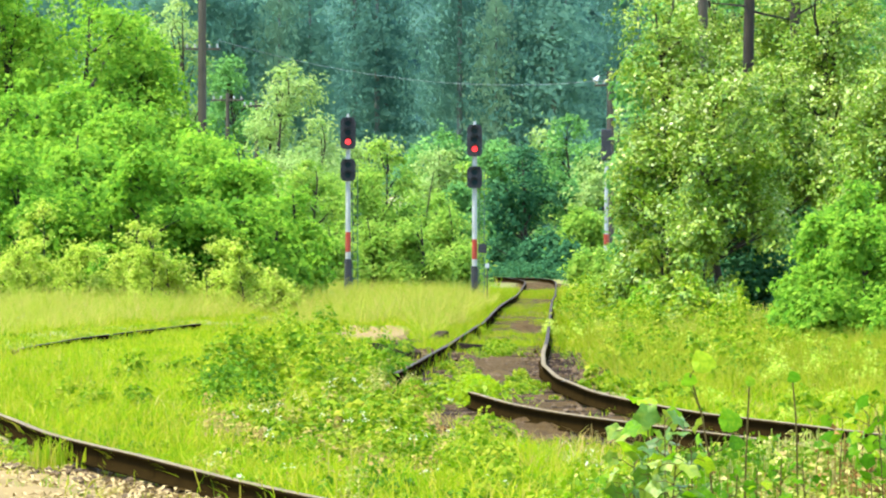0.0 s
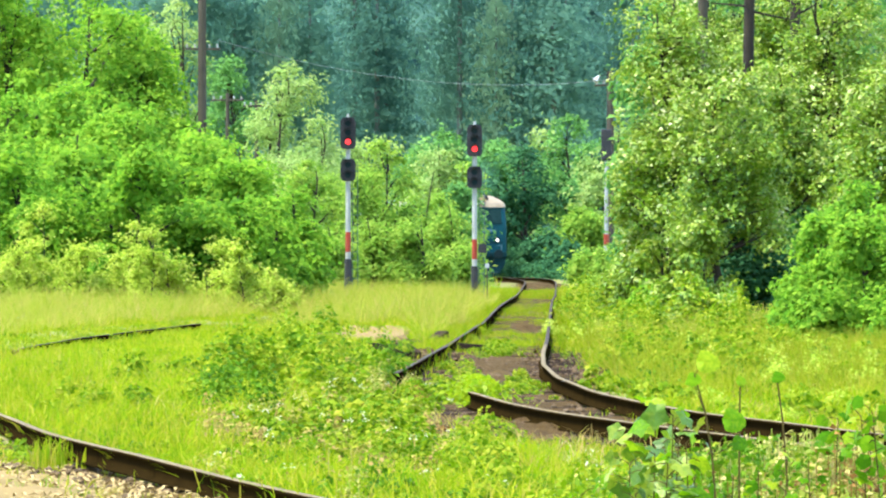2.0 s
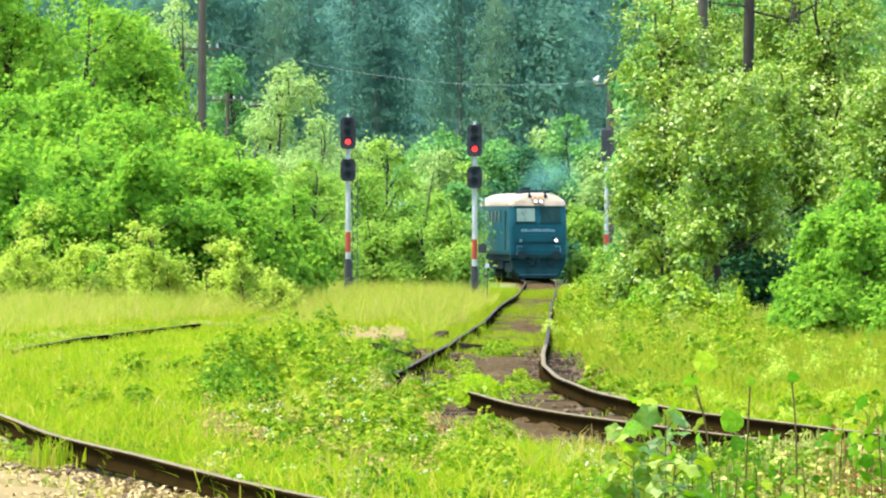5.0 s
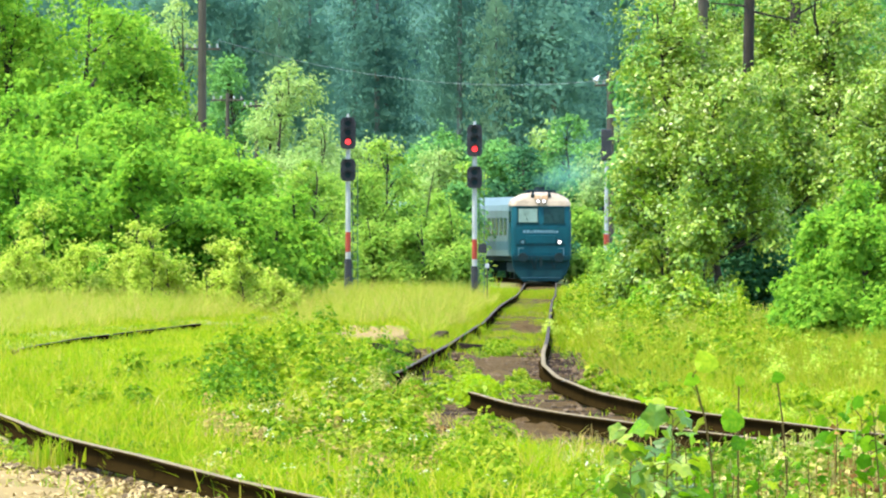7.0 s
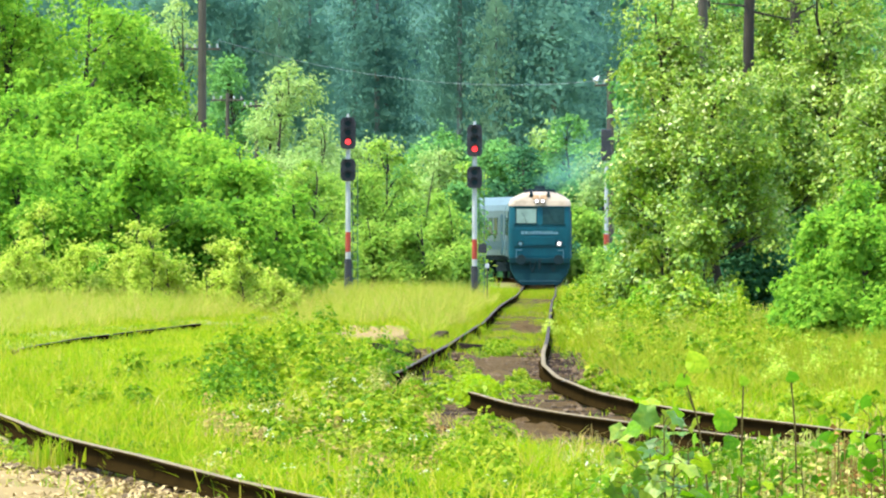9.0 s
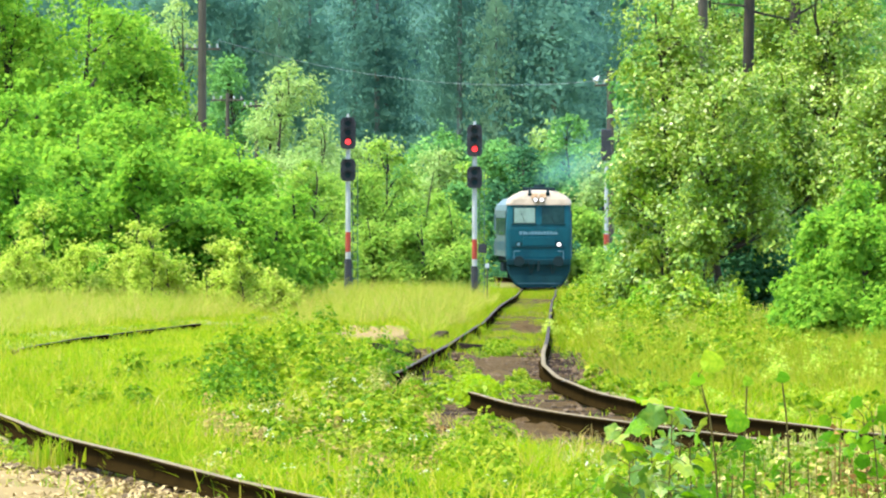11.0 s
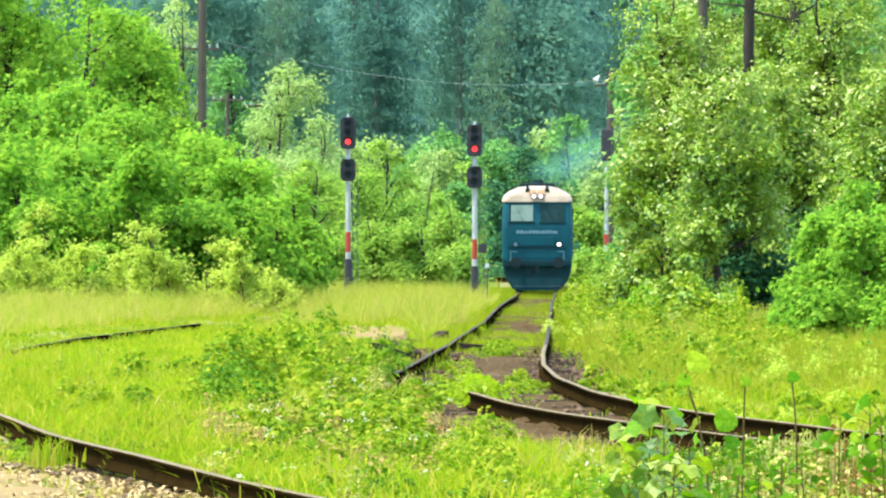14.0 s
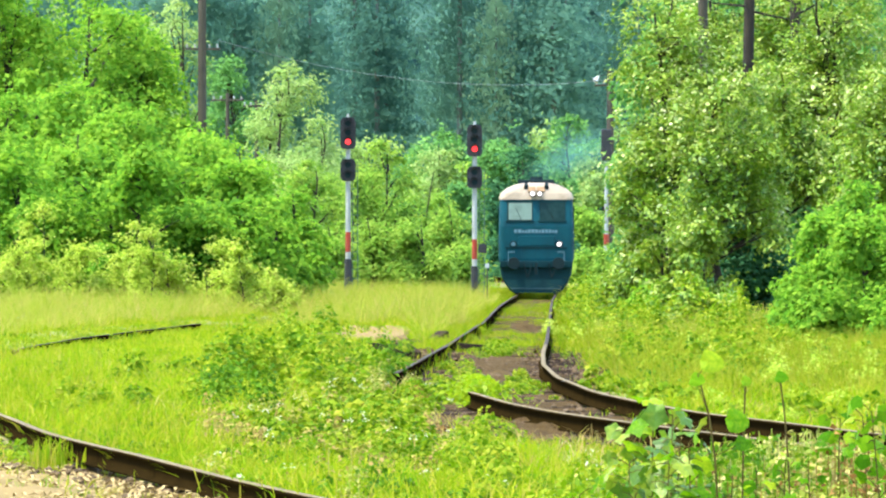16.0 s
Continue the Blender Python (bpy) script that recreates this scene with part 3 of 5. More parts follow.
# thicket behind the signals
MID = [
    (-4.9, 332, 3.2, 5.4, 8, LEAF_E), (-3.6, 336, 2.8, 5.6, 8, LEAF_E), (-2.2, 338, 3.0, 6.6, 9, LEAF_E), (-0.6, 340, 3.0, 5.8, 9, LEAF_E), (0.25, 334, 2.0, 4.3, 8, LEAF_E),
    (-0.4, 356, 3.2, 7.2, 9, LEAF_C), (-2.6, 326, 2.4, 3.6, 7, LEAF_E), (-0.9, 326, 2.3, 3.4, 7, LEAF_E), (-4.2, 325, 2.2, 3.2, 7, LEAF_E), (0.75, 331, 1.1, 2.4, 5, LEAF_E),
    (-5.6, 352, 3.5, 6.4, 8, LEAF_C), (-3.4, 354, 3.0, 6.2, 8, LEAF_E), (0.75, 352, 1.4, 5.0, 7, LEAF_D), (6.45, 331, 1.7, 2.1, 6, LEAF_E), (7.6, 318, 2.0, 2.6, 6, LEAF_E),
]
for i, (x, y, w, h, n, mat) in enumerate(MID):
    tree(x, y, h, bush_blobs(w, h, n, 120 + i, 0.08), "dense young tree in the thicket behind the signals", mat, twigs=560, per=11, spread=0.22, size=0.185, bough=0.36, loose=0.4, seed=140 + i, group="thicket trees", trunk=0.08)

# trees beyond the line's bend; mostly hidden ones at 428-452 m added to shade it
# LEAF_F trees and low bushes carry the bend's shade in their colour
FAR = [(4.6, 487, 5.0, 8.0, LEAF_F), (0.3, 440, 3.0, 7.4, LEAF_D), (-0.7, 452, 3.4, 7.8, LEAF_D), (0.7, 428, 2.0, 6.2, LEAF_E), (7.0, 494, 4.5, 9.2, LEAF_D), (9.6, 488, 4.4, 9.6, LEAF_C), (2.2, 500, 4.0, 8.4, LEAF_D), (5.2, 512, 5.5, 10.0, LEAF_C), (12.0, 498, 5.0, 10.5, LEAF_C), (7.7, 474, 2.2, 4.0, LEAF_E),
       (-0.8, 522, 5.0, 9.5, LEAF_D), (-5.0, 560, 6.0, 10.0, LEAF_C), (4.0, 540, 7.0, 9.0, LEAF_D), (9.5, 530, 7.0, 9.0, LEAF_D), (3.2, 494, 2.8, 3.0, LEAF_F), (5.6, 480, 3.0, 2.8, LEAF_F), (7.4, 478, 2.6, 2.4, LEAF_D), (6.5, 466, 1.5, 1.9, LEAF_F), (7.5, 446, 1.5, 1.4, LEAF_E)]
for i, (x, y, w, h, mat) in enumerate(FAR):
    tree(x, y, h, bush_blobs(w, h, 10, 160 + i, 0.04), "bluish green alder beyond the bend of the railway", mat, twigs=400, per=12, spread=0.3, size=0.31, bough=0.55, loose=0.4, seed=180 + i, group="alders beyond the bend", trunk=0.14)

# right bank: tall birches and bushes
RIGHT = [
    # x, y, height, outline width, clumps, extra blobs
    (5.25, 205, 8.8, 2.4, 13, [(-0.45, 0, 5.9, 0.7, 0.7), (-0.45, -0.2, 3.7, 0.6, 0.7), (-0.4, 0, 7.2, 0.7, 0.7), (-0.2, 0.4, 2.3, 0.7, 0.8)]),
    (6.5, 200, 6.6, 2.4, 12, [(-0.5, 0, 5.0, 0.9, 0.8), (-0.4, -0.3, 3.2, 0.9, 0.7), (-0.6, 0.2, 2.2, 0.6, 0.7)]),
    (7.7, 203, 6.4, 2.6, 12, [(-0.3, 0, 4.9, 1.0, 0.8), (0.5, -0.2, 4.2, 1.0, 0.8), (-0.4, 0.3, 3.9, 0.8, 0.5)]),
    (9.2, 206, 8.8, 2.8, 13, [(-0.3, 0, 5.5, 1.0, 0.9), (0.5, -0.2, 4.3, 1.1, 0.8), (0.3, 0.4, 6.9, 1.0, 0.8)]),
    (10.0, 192, 6.6, 2.2, 10, [(-0.5, 0, 4.6, 0.8, 0.8), (-0.7, 0, 3.4, 0.8, 0.7), (0.1, 0, 2.6, 0.8, 0.7)]),
    (11.2, 208, 9.0, 3.0, 12, [(0, 0, 5.5, 1.3, 1.1), (0.3, 0, 3.4, 1.3, 1.0)]),
    (9.0, 228, 9.4, 3.0, 13, [(-0.6, 0, 6.6, 1.0, 1.0), (0.3, 0, 7.6, 1.0, 0.9)]),
    (7.0, 227, 9.8, 2.8, 12, [(-0.3, 0, 7.4, 1.0, 1.0), (0.3, 0, 6.6, 1.0, 0.9)]),
]
right_trees = []
for i, (x, y, h, w, n, extra) in enumerate(RIGHT):
    blobs = extra + bush_blobs(w, h, n, 500 + i, (0.24, 0.3, 0.5, 0.42, 0.24, 0.24, 0.5, 0.5)[i])
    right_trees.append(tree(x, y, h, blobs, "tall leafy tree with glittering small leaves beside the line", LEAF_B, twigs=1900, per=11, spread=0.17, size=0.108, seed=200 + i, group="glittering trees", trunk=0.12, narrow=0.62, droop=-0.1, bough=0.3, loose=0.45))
RIGHT_BUSH = [(9.0, 182, 2.2, 3.2), (10.0, 176, 2.2, 3.9), (8.6, 178, 1.3, 1.5), (10.4, 168, 1.5, 2.2), (5.0, 212, 1.3, 2.4), (5.9, 206, 1.3, 2.3), (4.8, 200, 1.2, 1.2), (5.6, 190, 1.3, 1.3), (11.4, 180, 2.4, 5.0), (8.35, 171, 1.7, 2.9), (7.75, 173, 1.2, 2.0), (9.3, 170, 1.8, 3.3), (9.9, 166, 1.3, 1.5), (9.5, 174, 1.0, 4.3), (8.3, 175, 0.8, 3.3), (8.9, 167, 1.2, 1.9), (7.3, 170, 0.9, 1.2), (4.5, 215, 1.0, 1.7), (5.3, 196, 1.3, 1.5), (6.1, 194, 1.2, 1.1), (4.55, 207, 1.5, 4.4), (5.2, 203, 1.6, 3.6), (6.0, 199, 1.5, 3.0), (4.5, 204, 1.1, 2.4), (7.45, 174, 1.3, 2.9), (7.8, 175.5, 1.3, 3.5), (7.15, 175, 0.9, 1.6)]
for i, (x, y, w, h) in enumerate(RIGHT_BUSH):
    tree(x, y, h, bush_blobs(w, h, 8, 220 + i, 0.1), "bright green bush at the foot of the trees", LEAF_A if i in (0, 1, 2, 3, 8, 9, 10, 11, 12, 6, 13, 14, 15, 16, 19, 24, 25, 26) else LEAF_B, twigs=400, per=12, spread=0.15, size=0.14, bough=0.24, seed=240 + i, group="bank bushes", trunk=0.04, name="bush", category="bush")


for i, (x, y, w, h) in enumerate([(6.6, 213, 2.6, 4.2), (8.4, 214, 3.0, 4.6), (10.2, 216, 3.0, 5.0), (6.1, 236, 2.8, 9.6), (8.2, 238, 3.6, 10.2), (10.6, 240, 3.8, 10.4), (13.2, 238, 4.0, 10.4), (7.2, 256, 3.6, 11.0), (10.0, 258, 4.2, 11.4), (13.5, 262, 4.5, 10.5), (17.0, 255, 5.0, 10.5)]):
    tree(x, y, h, bush_blobs(w, h, 14, 260 + i, 0.03), "dense shaded tree in the wood beyond the track", LEAF_D, twigs=300, per=12, spread=0.28, size=0.30, seed=280 + i, group="wood behind the bank", trunk=0.15)


# added bushes whose dark leaf colour gives the hollow its deep shade
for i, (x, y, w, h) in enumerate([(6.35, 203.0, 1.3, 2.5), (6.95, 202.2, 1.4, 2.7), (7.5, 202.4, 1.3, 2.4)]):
    tree(x, y, h, bush_blobs(w, h, 7, 560 + i, 0.05), "added bush with the hollow's shade in its dark leaf colour", LEAF_F, twigs=300, per=12, spread=0.15, size=0.15, bough=0.24, seed=570 + i, group="hollow bushes", trunk=0.03, name="bush", category="bush")


# far conifers
def conifer_meshes(seed, height, mat):
    rng = np.random.RandomState(seed)
    n = 560
    t = np.where(rng.rand(n) < 0.82, rng.uniform(0.10, 0.66, n), rng.uniform(0.66, 1.0, n))
    ang = rng.uniform(0, 2 * np.pi, n)
    reach = height * 0.20 * (1.03 - t) ** 0.75 * rng.uniform(0.5, 1.15, n)
    per = 12
    u = rng.uniform(0.15, 1.0, (n, per))
    px = np.cos(ang)[:, None] * reach[:, None] * u + 0.3 * rng.randn(n, per)
    py = np.sin(ang)[:, None] * reach[:, None] * u + 0.3 * rng.randn(n, per)
    pz = (t * height)[:, None] - 0.25 * reach[:, None] * u + 0.18 * rng.randn(n, per)
    pos = np.stack([px, py, pz], -1).reshape(-1, 3)
    v, f = leaf_quads(pos, rng.randn(len(pos), 3) * 0.2 + np.array([0, -0.92, 0.3]), 0.44, rng, 0.5)
    return mesh_np("crown", v, f, mat)


def make_forest():
    kinds = []
    for k in range(5):
        h = (29, 33, 27, 31, 34)[k]
        top = thing("conifer", pose(0, 0, 0), "tall dark conifer in the distant forest", "conifer", "distant forest")
        rng = random.Random(k)
        bm = bmesh.new()
        add_limb(bm, limb_points((0, 0, 0), (0, 0, h), rng, 0.01, 6), 0.28, 0.04)
        part("trunk", bm, PALE_BARK, top, smooth=True)
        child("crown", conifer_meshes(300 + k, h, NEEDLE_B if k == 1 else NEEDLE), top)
        kinds.append(top)
    rng = random.Random(5)
    spots = []
    for row, (y, step) in enumerate(((640, 3.8), (668, 3.8))):
        x = -38 + row * 1.7
        while x < 17:
            spots.append((x + rng.uniform(-2.2, 2.2), y + rng.uniform(-12, 12)))
            x += step
    for i, (x, y) in enumerate(spots):
        m = pose(x, y, float(ground_z(x, y)) - 0.2, 0, 0, rng.uniform(0, 360)) @ Matrix.Diagonal((rng.uniform(0.75, 1.25),) * 2 + (rng.uniform(0.82, 1.15), 1))
        if i < 5:
            kinds[i].matrix_basis = m
        else:
            k = kinds[rng.choice((0, 2, 3, 4))]
            c = copy_thing(k, pose(0, 0, 0))
            c.matrix_basis = m
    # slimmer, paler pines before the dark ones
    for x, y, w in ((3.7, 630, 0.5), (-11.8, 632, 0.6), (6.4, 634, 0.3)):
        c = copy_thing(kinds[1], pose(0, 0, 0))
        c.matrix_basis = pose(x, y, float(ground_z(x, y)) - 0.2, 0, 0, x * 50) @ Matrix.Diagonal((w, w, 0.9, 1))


make_forest()


# ---- grass ----
def near_track(x, y):
    """Distance to the nearest rail line's centre, for each point."""
    d = np.full(x.shape, 99.0)
    for line, a, b in ((MAIN, 58, 600), (BRANCH, 66, 195), (SIDING, 58, 250)):
        inside = (y >= a) & (y <= b)
        d = np.where(inside, np.minimum(d, np.abs(x - line_x(line, y))), d)
    return d


def tufts(name, x, y, h, blades, mat, seed, label, lean=0.45, width=0.009, droop=0.25, slivers=False):
    """Tufts of blades: bent ones of three triangles, or single slivers where they stay far off."""
    rng = np.random.RandomState(seed)
    n = len(x)
    z = ground_z(x, y)
    N = n * blades
    root = np.stack([np.repeat(x, blades) + 0.07 * rng.randn(N), np.repeat(y, blades) + 0.07 * rng.randn(N), np.repeat(z, blades)], 1)
    hh = np.repeat(h, blades) * rng.uniform(0.45, 1.15, N)
    a = rng.uniform(0, 2 * np.pi, N)
    ln = np.stack([np.cos(a), np.sin(a), np.zeros(N)], 1) * (hh * lean * np.abs(rng.randn(N)))[:, None]
    side_a = rng.uniform(0, np.pi, N)
    w = np.stack([np.cos(side_a), np.sin(side_a), np.zeros(N)], 1) * (width * rng.uniform(0.6, 1.4, N) * (0.6 + hh))[:, None]
    up = np.array([0, 0, 1.0])
    mid = root + ln * 0.35 + up * (hh * 0.6)[:, None]
    tip = root + ln + up * (hh * (1 - droop * 0.3))[:, None]
    if slivers:
        me = mesh_np(name, np.stack([root - w, root + w, tip], 1).reshape(-1, 3), np.arange(3 * N).reshape(N, 3), mat)
        return tagged(new(name, me), label, "grass", kind="stuff")
    v = np.stack([root - w, root + w, mid - w * 0.8, mid + w * 0.8, tip], 1).reshape(-1, 3)
    base = np.arange(N)[:, None] * 5
    f = np.concatenate([base + np.array([[0, 1, 3]]), base + np.array([[0, 3, 2]]), base + np.array([[2, 3, 4]])], 1).reshape(-1, 3)
    return tagged(new(name, mesh_np(name, v, f, mat)), label, "grass", kind="stuff")


def scatter(n, y0, y1, seed, margin=1.15, power=1.0):
    """Points over the wedge of land before the camera, evenly in the distance's power."""
    rng = np.random.RandomState(seed)
    y = (y0 ** power + rng.uniform(0, 1, n) * (y1 ** power - y0 ** power)) ** (1 / power)
    x = rng.uniform(-1, 1, n) * y * 0.0506 * margin
    return x, y, rng


def patchy(x, y, s):
    return 0.5 + 0.5 * np.sin(x * 1.7 * s + 2 * np.sin(y * 0.31 * s)) * np.sin(y * 0.47 * s + 1.3 * np.sin(x * 0.9 * s))


# bare brown earth among the tracks: centre, half width and half length
BARE = [(-1.0, 146, 0.75, 5), (1.0, 142, 0.85, 12), (2.45, 134, 0.5, 8), (1.95, 206, 0.4, 16), (-0.7, 178, 0.4, 8), (0.2, 219, 0.5, 10), (1.15, 93, 0.8, 5), (-0.15, 158, 0.5, 7)]


def bare_ground(x, y):
    out = np.zeros(x.shape, bool)
    for cx, cy, rx, ry in BARE:
        wave = 1 + 0.25 * np.sin(5 * x + 0.4 * y) * np.sin(0.7 * y - 3 * x)
        out |= ((x - cx) / rx) ** 2 + ((y - cy) / ry) ** 2 < wave
    # trodden earth and chips outside the siding
    out |= (x < line_x(SIDING, y) - 0.85) & (y < 78.5 + 1.2 * np.sin(3 * x))
    return out


def make_earth():
    """Low uneven heaps of bare soil, thinning out at the rim."""
    rng = np.random.RandomState(23)
    heaps = [(*b, GRAVEL, "bare dark brown earth between the weeds") for b in BARE]
    heaps.append((-3.85, 71.0, 1.25, 8.0, SAND, "dry sandy earth under wood chips beside the siding"))
    for cx, cy, rx, ry, mat, label in heaps:
        us, vs = np.meshgrid(np.linspace(0, 1, 9), np.linspace(0, 2 * np.pi, 25)[:-1], indexing="ij")
        r = us * (1.1 + 0.18 * np.sin(3 * vs + cx) + 0.1 * np.sin(7 * vs + cy))
        x, y = cx + r * rx * np.cos(vs), cy + r * ry * np.sin(vs)
        z = ground_z(x, y) + 0.10 * (1 - us ** 2) - 0.02 + 0.025 * rng.randn(*x.shape) * (us < 0.95)
        n, k = us.shape
        i, j = np.meshgrid(np.arange(n - 1), np.arange(k), indexing="ij")
        j2 = (j + 1) % k
        faces = np.stack([i * k + j, (i + 1) * k + j, (i + 1) * k + j2, i * k + j2], -1).reshape(-1, 4)
        me = mesh_np("bare_earth", np.stack([x, y, z], -1).reshape(-1, 3), faces, mat, True)
        tagged(new("bare_earth", me), label, "ground", kind="structure")


make_earth()


def make_grass():
    # short meadow grass
    x, y, rng = scatter(31000, 58, 275, 401, power=1.2)
    d = near_track(x, y)
    ds = x - line_x(SIDING, y)
    h = 0.16 + 0.16 * patchy(x, y, 1.0) + 0.05 * rng.randn(len(x))
    h = np.where(d < 1.25, 0.09 + 0.07 * rng.rand(len(x)), h)
    dm = np.abs(x - line_x(MAIN, y))
    keep = np.where(d < 1.0, rng.rand(len(x)) < np.where(y > 165, 0.75, 0.30), True)
    inside = np.abs(ds) < 1.2
    h = np.where(inside & (y < 140), 0.26 + 0.1 * rng.rand(len(x)), h)
    keep |= inside & (y > 62)
    keep &= ~((np.abs(ds + 0.9) < 0.22) & (y < 140) & (rng.rand(len(x)) > 0.06))
    h = np.where((ds < -0.75) & (y < 110), 0.12 + 0.06 * rng.rand(len(x)), h)
    keep &= ~((dm < 1.5) & (y > 98) & (y < 158) & (rng.rand(len(x)) > 0.10))
    keep &= ~((np.abs(x + 1.75) < 1.0) & (np.abs(y - 198) < 14) & (rng.rand(len(x)) > 0.12))
    h = np.where((np.abs(x + 1.6) < 1.2) & (y > 140) & (y < 190), np.minimum(h, 0.16), h)
    front = (x - line_x(MAIN, y) < -0.7) & (x - line_x(MAIN, y) > -2.6) & (y < 106)
    h = np.where(front, np.minimum(h, 0.12), h)
    h = np.where((np.abs(x - line_x(MAIN, y)) < 3.5) & (y < 100), np.minimum(h, 0.2), h)
    h = np.where((ds > 0.6) & (ds < 3.2) & (y > 135) & (y < 206), 0.15 + 0.16 * rng.rand(len(x)) ** 2, h)
    h = np.where((ds > -1.5) & (ds < 1.2) & (y > 150) & (y < 235), np.minimum(h, 0.13), h)
    fade = np.clip((172 - y) / 14.0, 0, 1)
    h = np.where((ds > 0.7) & (ds < 3.5) & (y > 138) & (y < 172), 0.14 + 0.2 * fade * rng.rand(len(x)), h)
    h = np.maximum(0.05, h)
    keep &= ~(bare_ground(x, y) & (rng.rand(len(x)) > 0.08))
    close = keep & (y < 125)
    tufts("short_grass", x[close], y[close], h[close], 9, GRASS, 402, "short bright yellow-green meadow grass in tufts", lean=0.8, width=0.007)
    far = keep & (y >= 125)
    tufts("meadow_grass", x[far], y[far], h[far], 11, GRASS, 421, "short yellow-green grass of the middle meadow", lean=0.8, width=0.011, slivers=True)
    # tall seeding grass further off
    x, y, rng = scatter(15000, 175, 330, 403)
    d = near_track(x, y)
    keep = (d > np.where(y > 215, 1.35, 1.7)) & ~((np.abs(x + 1.75) < 1.3) & (y < 214))
    ds = x - line_x(SIDING, y)
    keep &= ~((ds > 0) & (ds < 4.5) & (y < 206))
    h = 0.42 + 0.3 * patchy(x, y, 0.6) + 0.1 * rng.randn(len(x))
    h = np.where((y > 215) & (x < 2.0), h + 0.2, h) * np.clip((d - 0.9) / 0.9, 0.5, 1.0)
    tufts("tall_grass", x[keep], y[keep], np.maximum(0.2, h[keep]), 15, HAY, 404, "tall pale seeding grass along the meadow", lean=0.9, width=0.0065, slivers=True)
    x, y, rng = scatter(2700, 110, 205, 405)
    keep = (near_track(x, y) > 1.5) & (x > 2.5)
    h = 0.35 + 0.3 * patchy(x, y, 0.8)
    tufts("verge_grass", x[keep], y[keep], h[keep], 24, VERGE, 406, "tall pale grass on the verge below the trees", lean=0.8, width=0.009, slivers=True)
    # between the rails further up the line
    rng = np.random.RandomState(409)
    y = rng.uniform(160, 405, 7000)
    x = line_x(MAIN, y) + rng.uniform(-2.2, 2.2, 7000)
    bald = bare_ground(x, y)
    x, y = x[~bald], y[~bald]
    tufts("track_grass", x, y, 0.06 + 0.10 * rng.rand(len(x)) + 0.14 * (np.abs(x - line_x(MAIN, y)) > 0.95) + 0.12 * (y > 345), 8, GRASS, 410, "low grass growing between the rails", width=0.012, slivers=True)
    # beyond
    x, y, rng = scatter(3000, 330, 500, 407)
    keep = (near_track(x, y) > 2.0) & ~((y > 425) & (x > 4.0) & (x < 8.5))
    tufts("far_grass", x[keep], y[keep], 0.4 + 0.3 * rng.rand(keep.sum()), 8, GRASS, 408, "far rough grass by the bend", width=0.024, slivers=True)


make_grass()


def weed_patch(name, pts, label, mat, leaf, per, seed, category="weeds"):
    """Leafy weeds: a stem and a column of leaves for each (x, y, height)."""
    rng = np.random.RandomState(seed)
    pts = np.asarray(pts)
    pts = pts[~((pts[:, 1] < 79) & (pts[:, 0] < line_x(SIDING, pts[:, 1]) - 0.7))]
    pts = pts[~(bare_ground(pts[:, 0], pts[:, 1]) & (rng.rand(len(pts)) < 0.6))]
    n = len(pts)
    u = rng.uniform(0.15, 1.0, (n, per))
    r = pts[:, 2:3] * 0.22 * (1.15 - u) + 0.05
    a = rng.uniform(0, 2 * np.pi, (n, per))
    pos = np.stack([pts[:, :1] + r * np.cos(a), pts[:, 1:2] + r * np.sin(a), ground_z(pts[:, :1], pts[:, 1:2]) + pts[:, 2:3] * u], -1)
    tilt = np.stack([np.cos(a) * 0.6, np.sin(a) * 0.6, np.ones_like(a)], -1) + 0.4 * rng.randn(n, per, 3)
    v, f = leaf_quads(pos.reshape(-1, 3), tilt.reshape(-1, 3), leaf, rng, 0.65)
    # stems as thin upright strips
    z0 = ground_z(pts[:, 0], pts[:, 1])
    w = 0.0022
    s = np.stack([np.stack([pts[:, 0] - w, pts[:, 1], z0], 1), np.stack([pts[:, 0] + w, pts[:, 1], z0], 1), np.stack([pts[:, 0] + w, pts[:, 1] + 0.01, z0 + pts[:, 2]], 1), np.stack([pts[:, 0] - w, pts[:, 1] + 0.01, z0 + pts[:, 2]], 1)], 1).reshape(-1, 3)
    fs = np.arange(4 * n).reshape(n, 4) + len(v)
    return tagged(new(name, mesh_np(name, np.concatenate([v, s]), np.concatenate([f, fs]), mat)), label, category, kind="stuff")


def region(n, x0, x1, y0, y1, h0, h1, seed):
    """Weeds in a soft-edged oval, tallest in its middle."""
    rng = np.random.RandomState(seed)
    u, v = rng.randn(n) * 0.42, rng.randn(n) * 0.42
    x, y = (x0 + x1) / 2 + u * (x1 - x0) / 2 * 1.2, (y0 + y1) / 2 + v * (y1 - y0) / 2 * 1.2
    h = h0 + (h1 - h0) * np.exp(-(u * u + v * v) * 1.5) * rng.uniform(0.25, 1.15, n)
    return np.stack([x, y, h], 1)


def clumps(n, x0, x1, y0, y1, h0, h1, seed, plants=16, radius=0.28):
    """Plants in separate clumps of differing height, as they spread from root stocks."""
    rng = np.random.RandomState(seed)
    out = []
    for k in range(n):
        cx, cy = rng.uniform(x0, x1), rng.uniform(y0, y1)
        top, r = rng.uniform(h0, h1), radius * rng.uniform(0.6, 1.6)
        m = int(plants * rng.uniform(0.5, 1.3))
        u, v = rng.randn(m) * 0.5, rng.randn(m) * 0.5
        out.append(np.stack([cx + u * r, cy + v * r * 4, top * np.exp(-(u * u + v * v) * 0.5) * rng.uniform(0.6, 1.1, m)], 1))
    return np.concatenate(out)


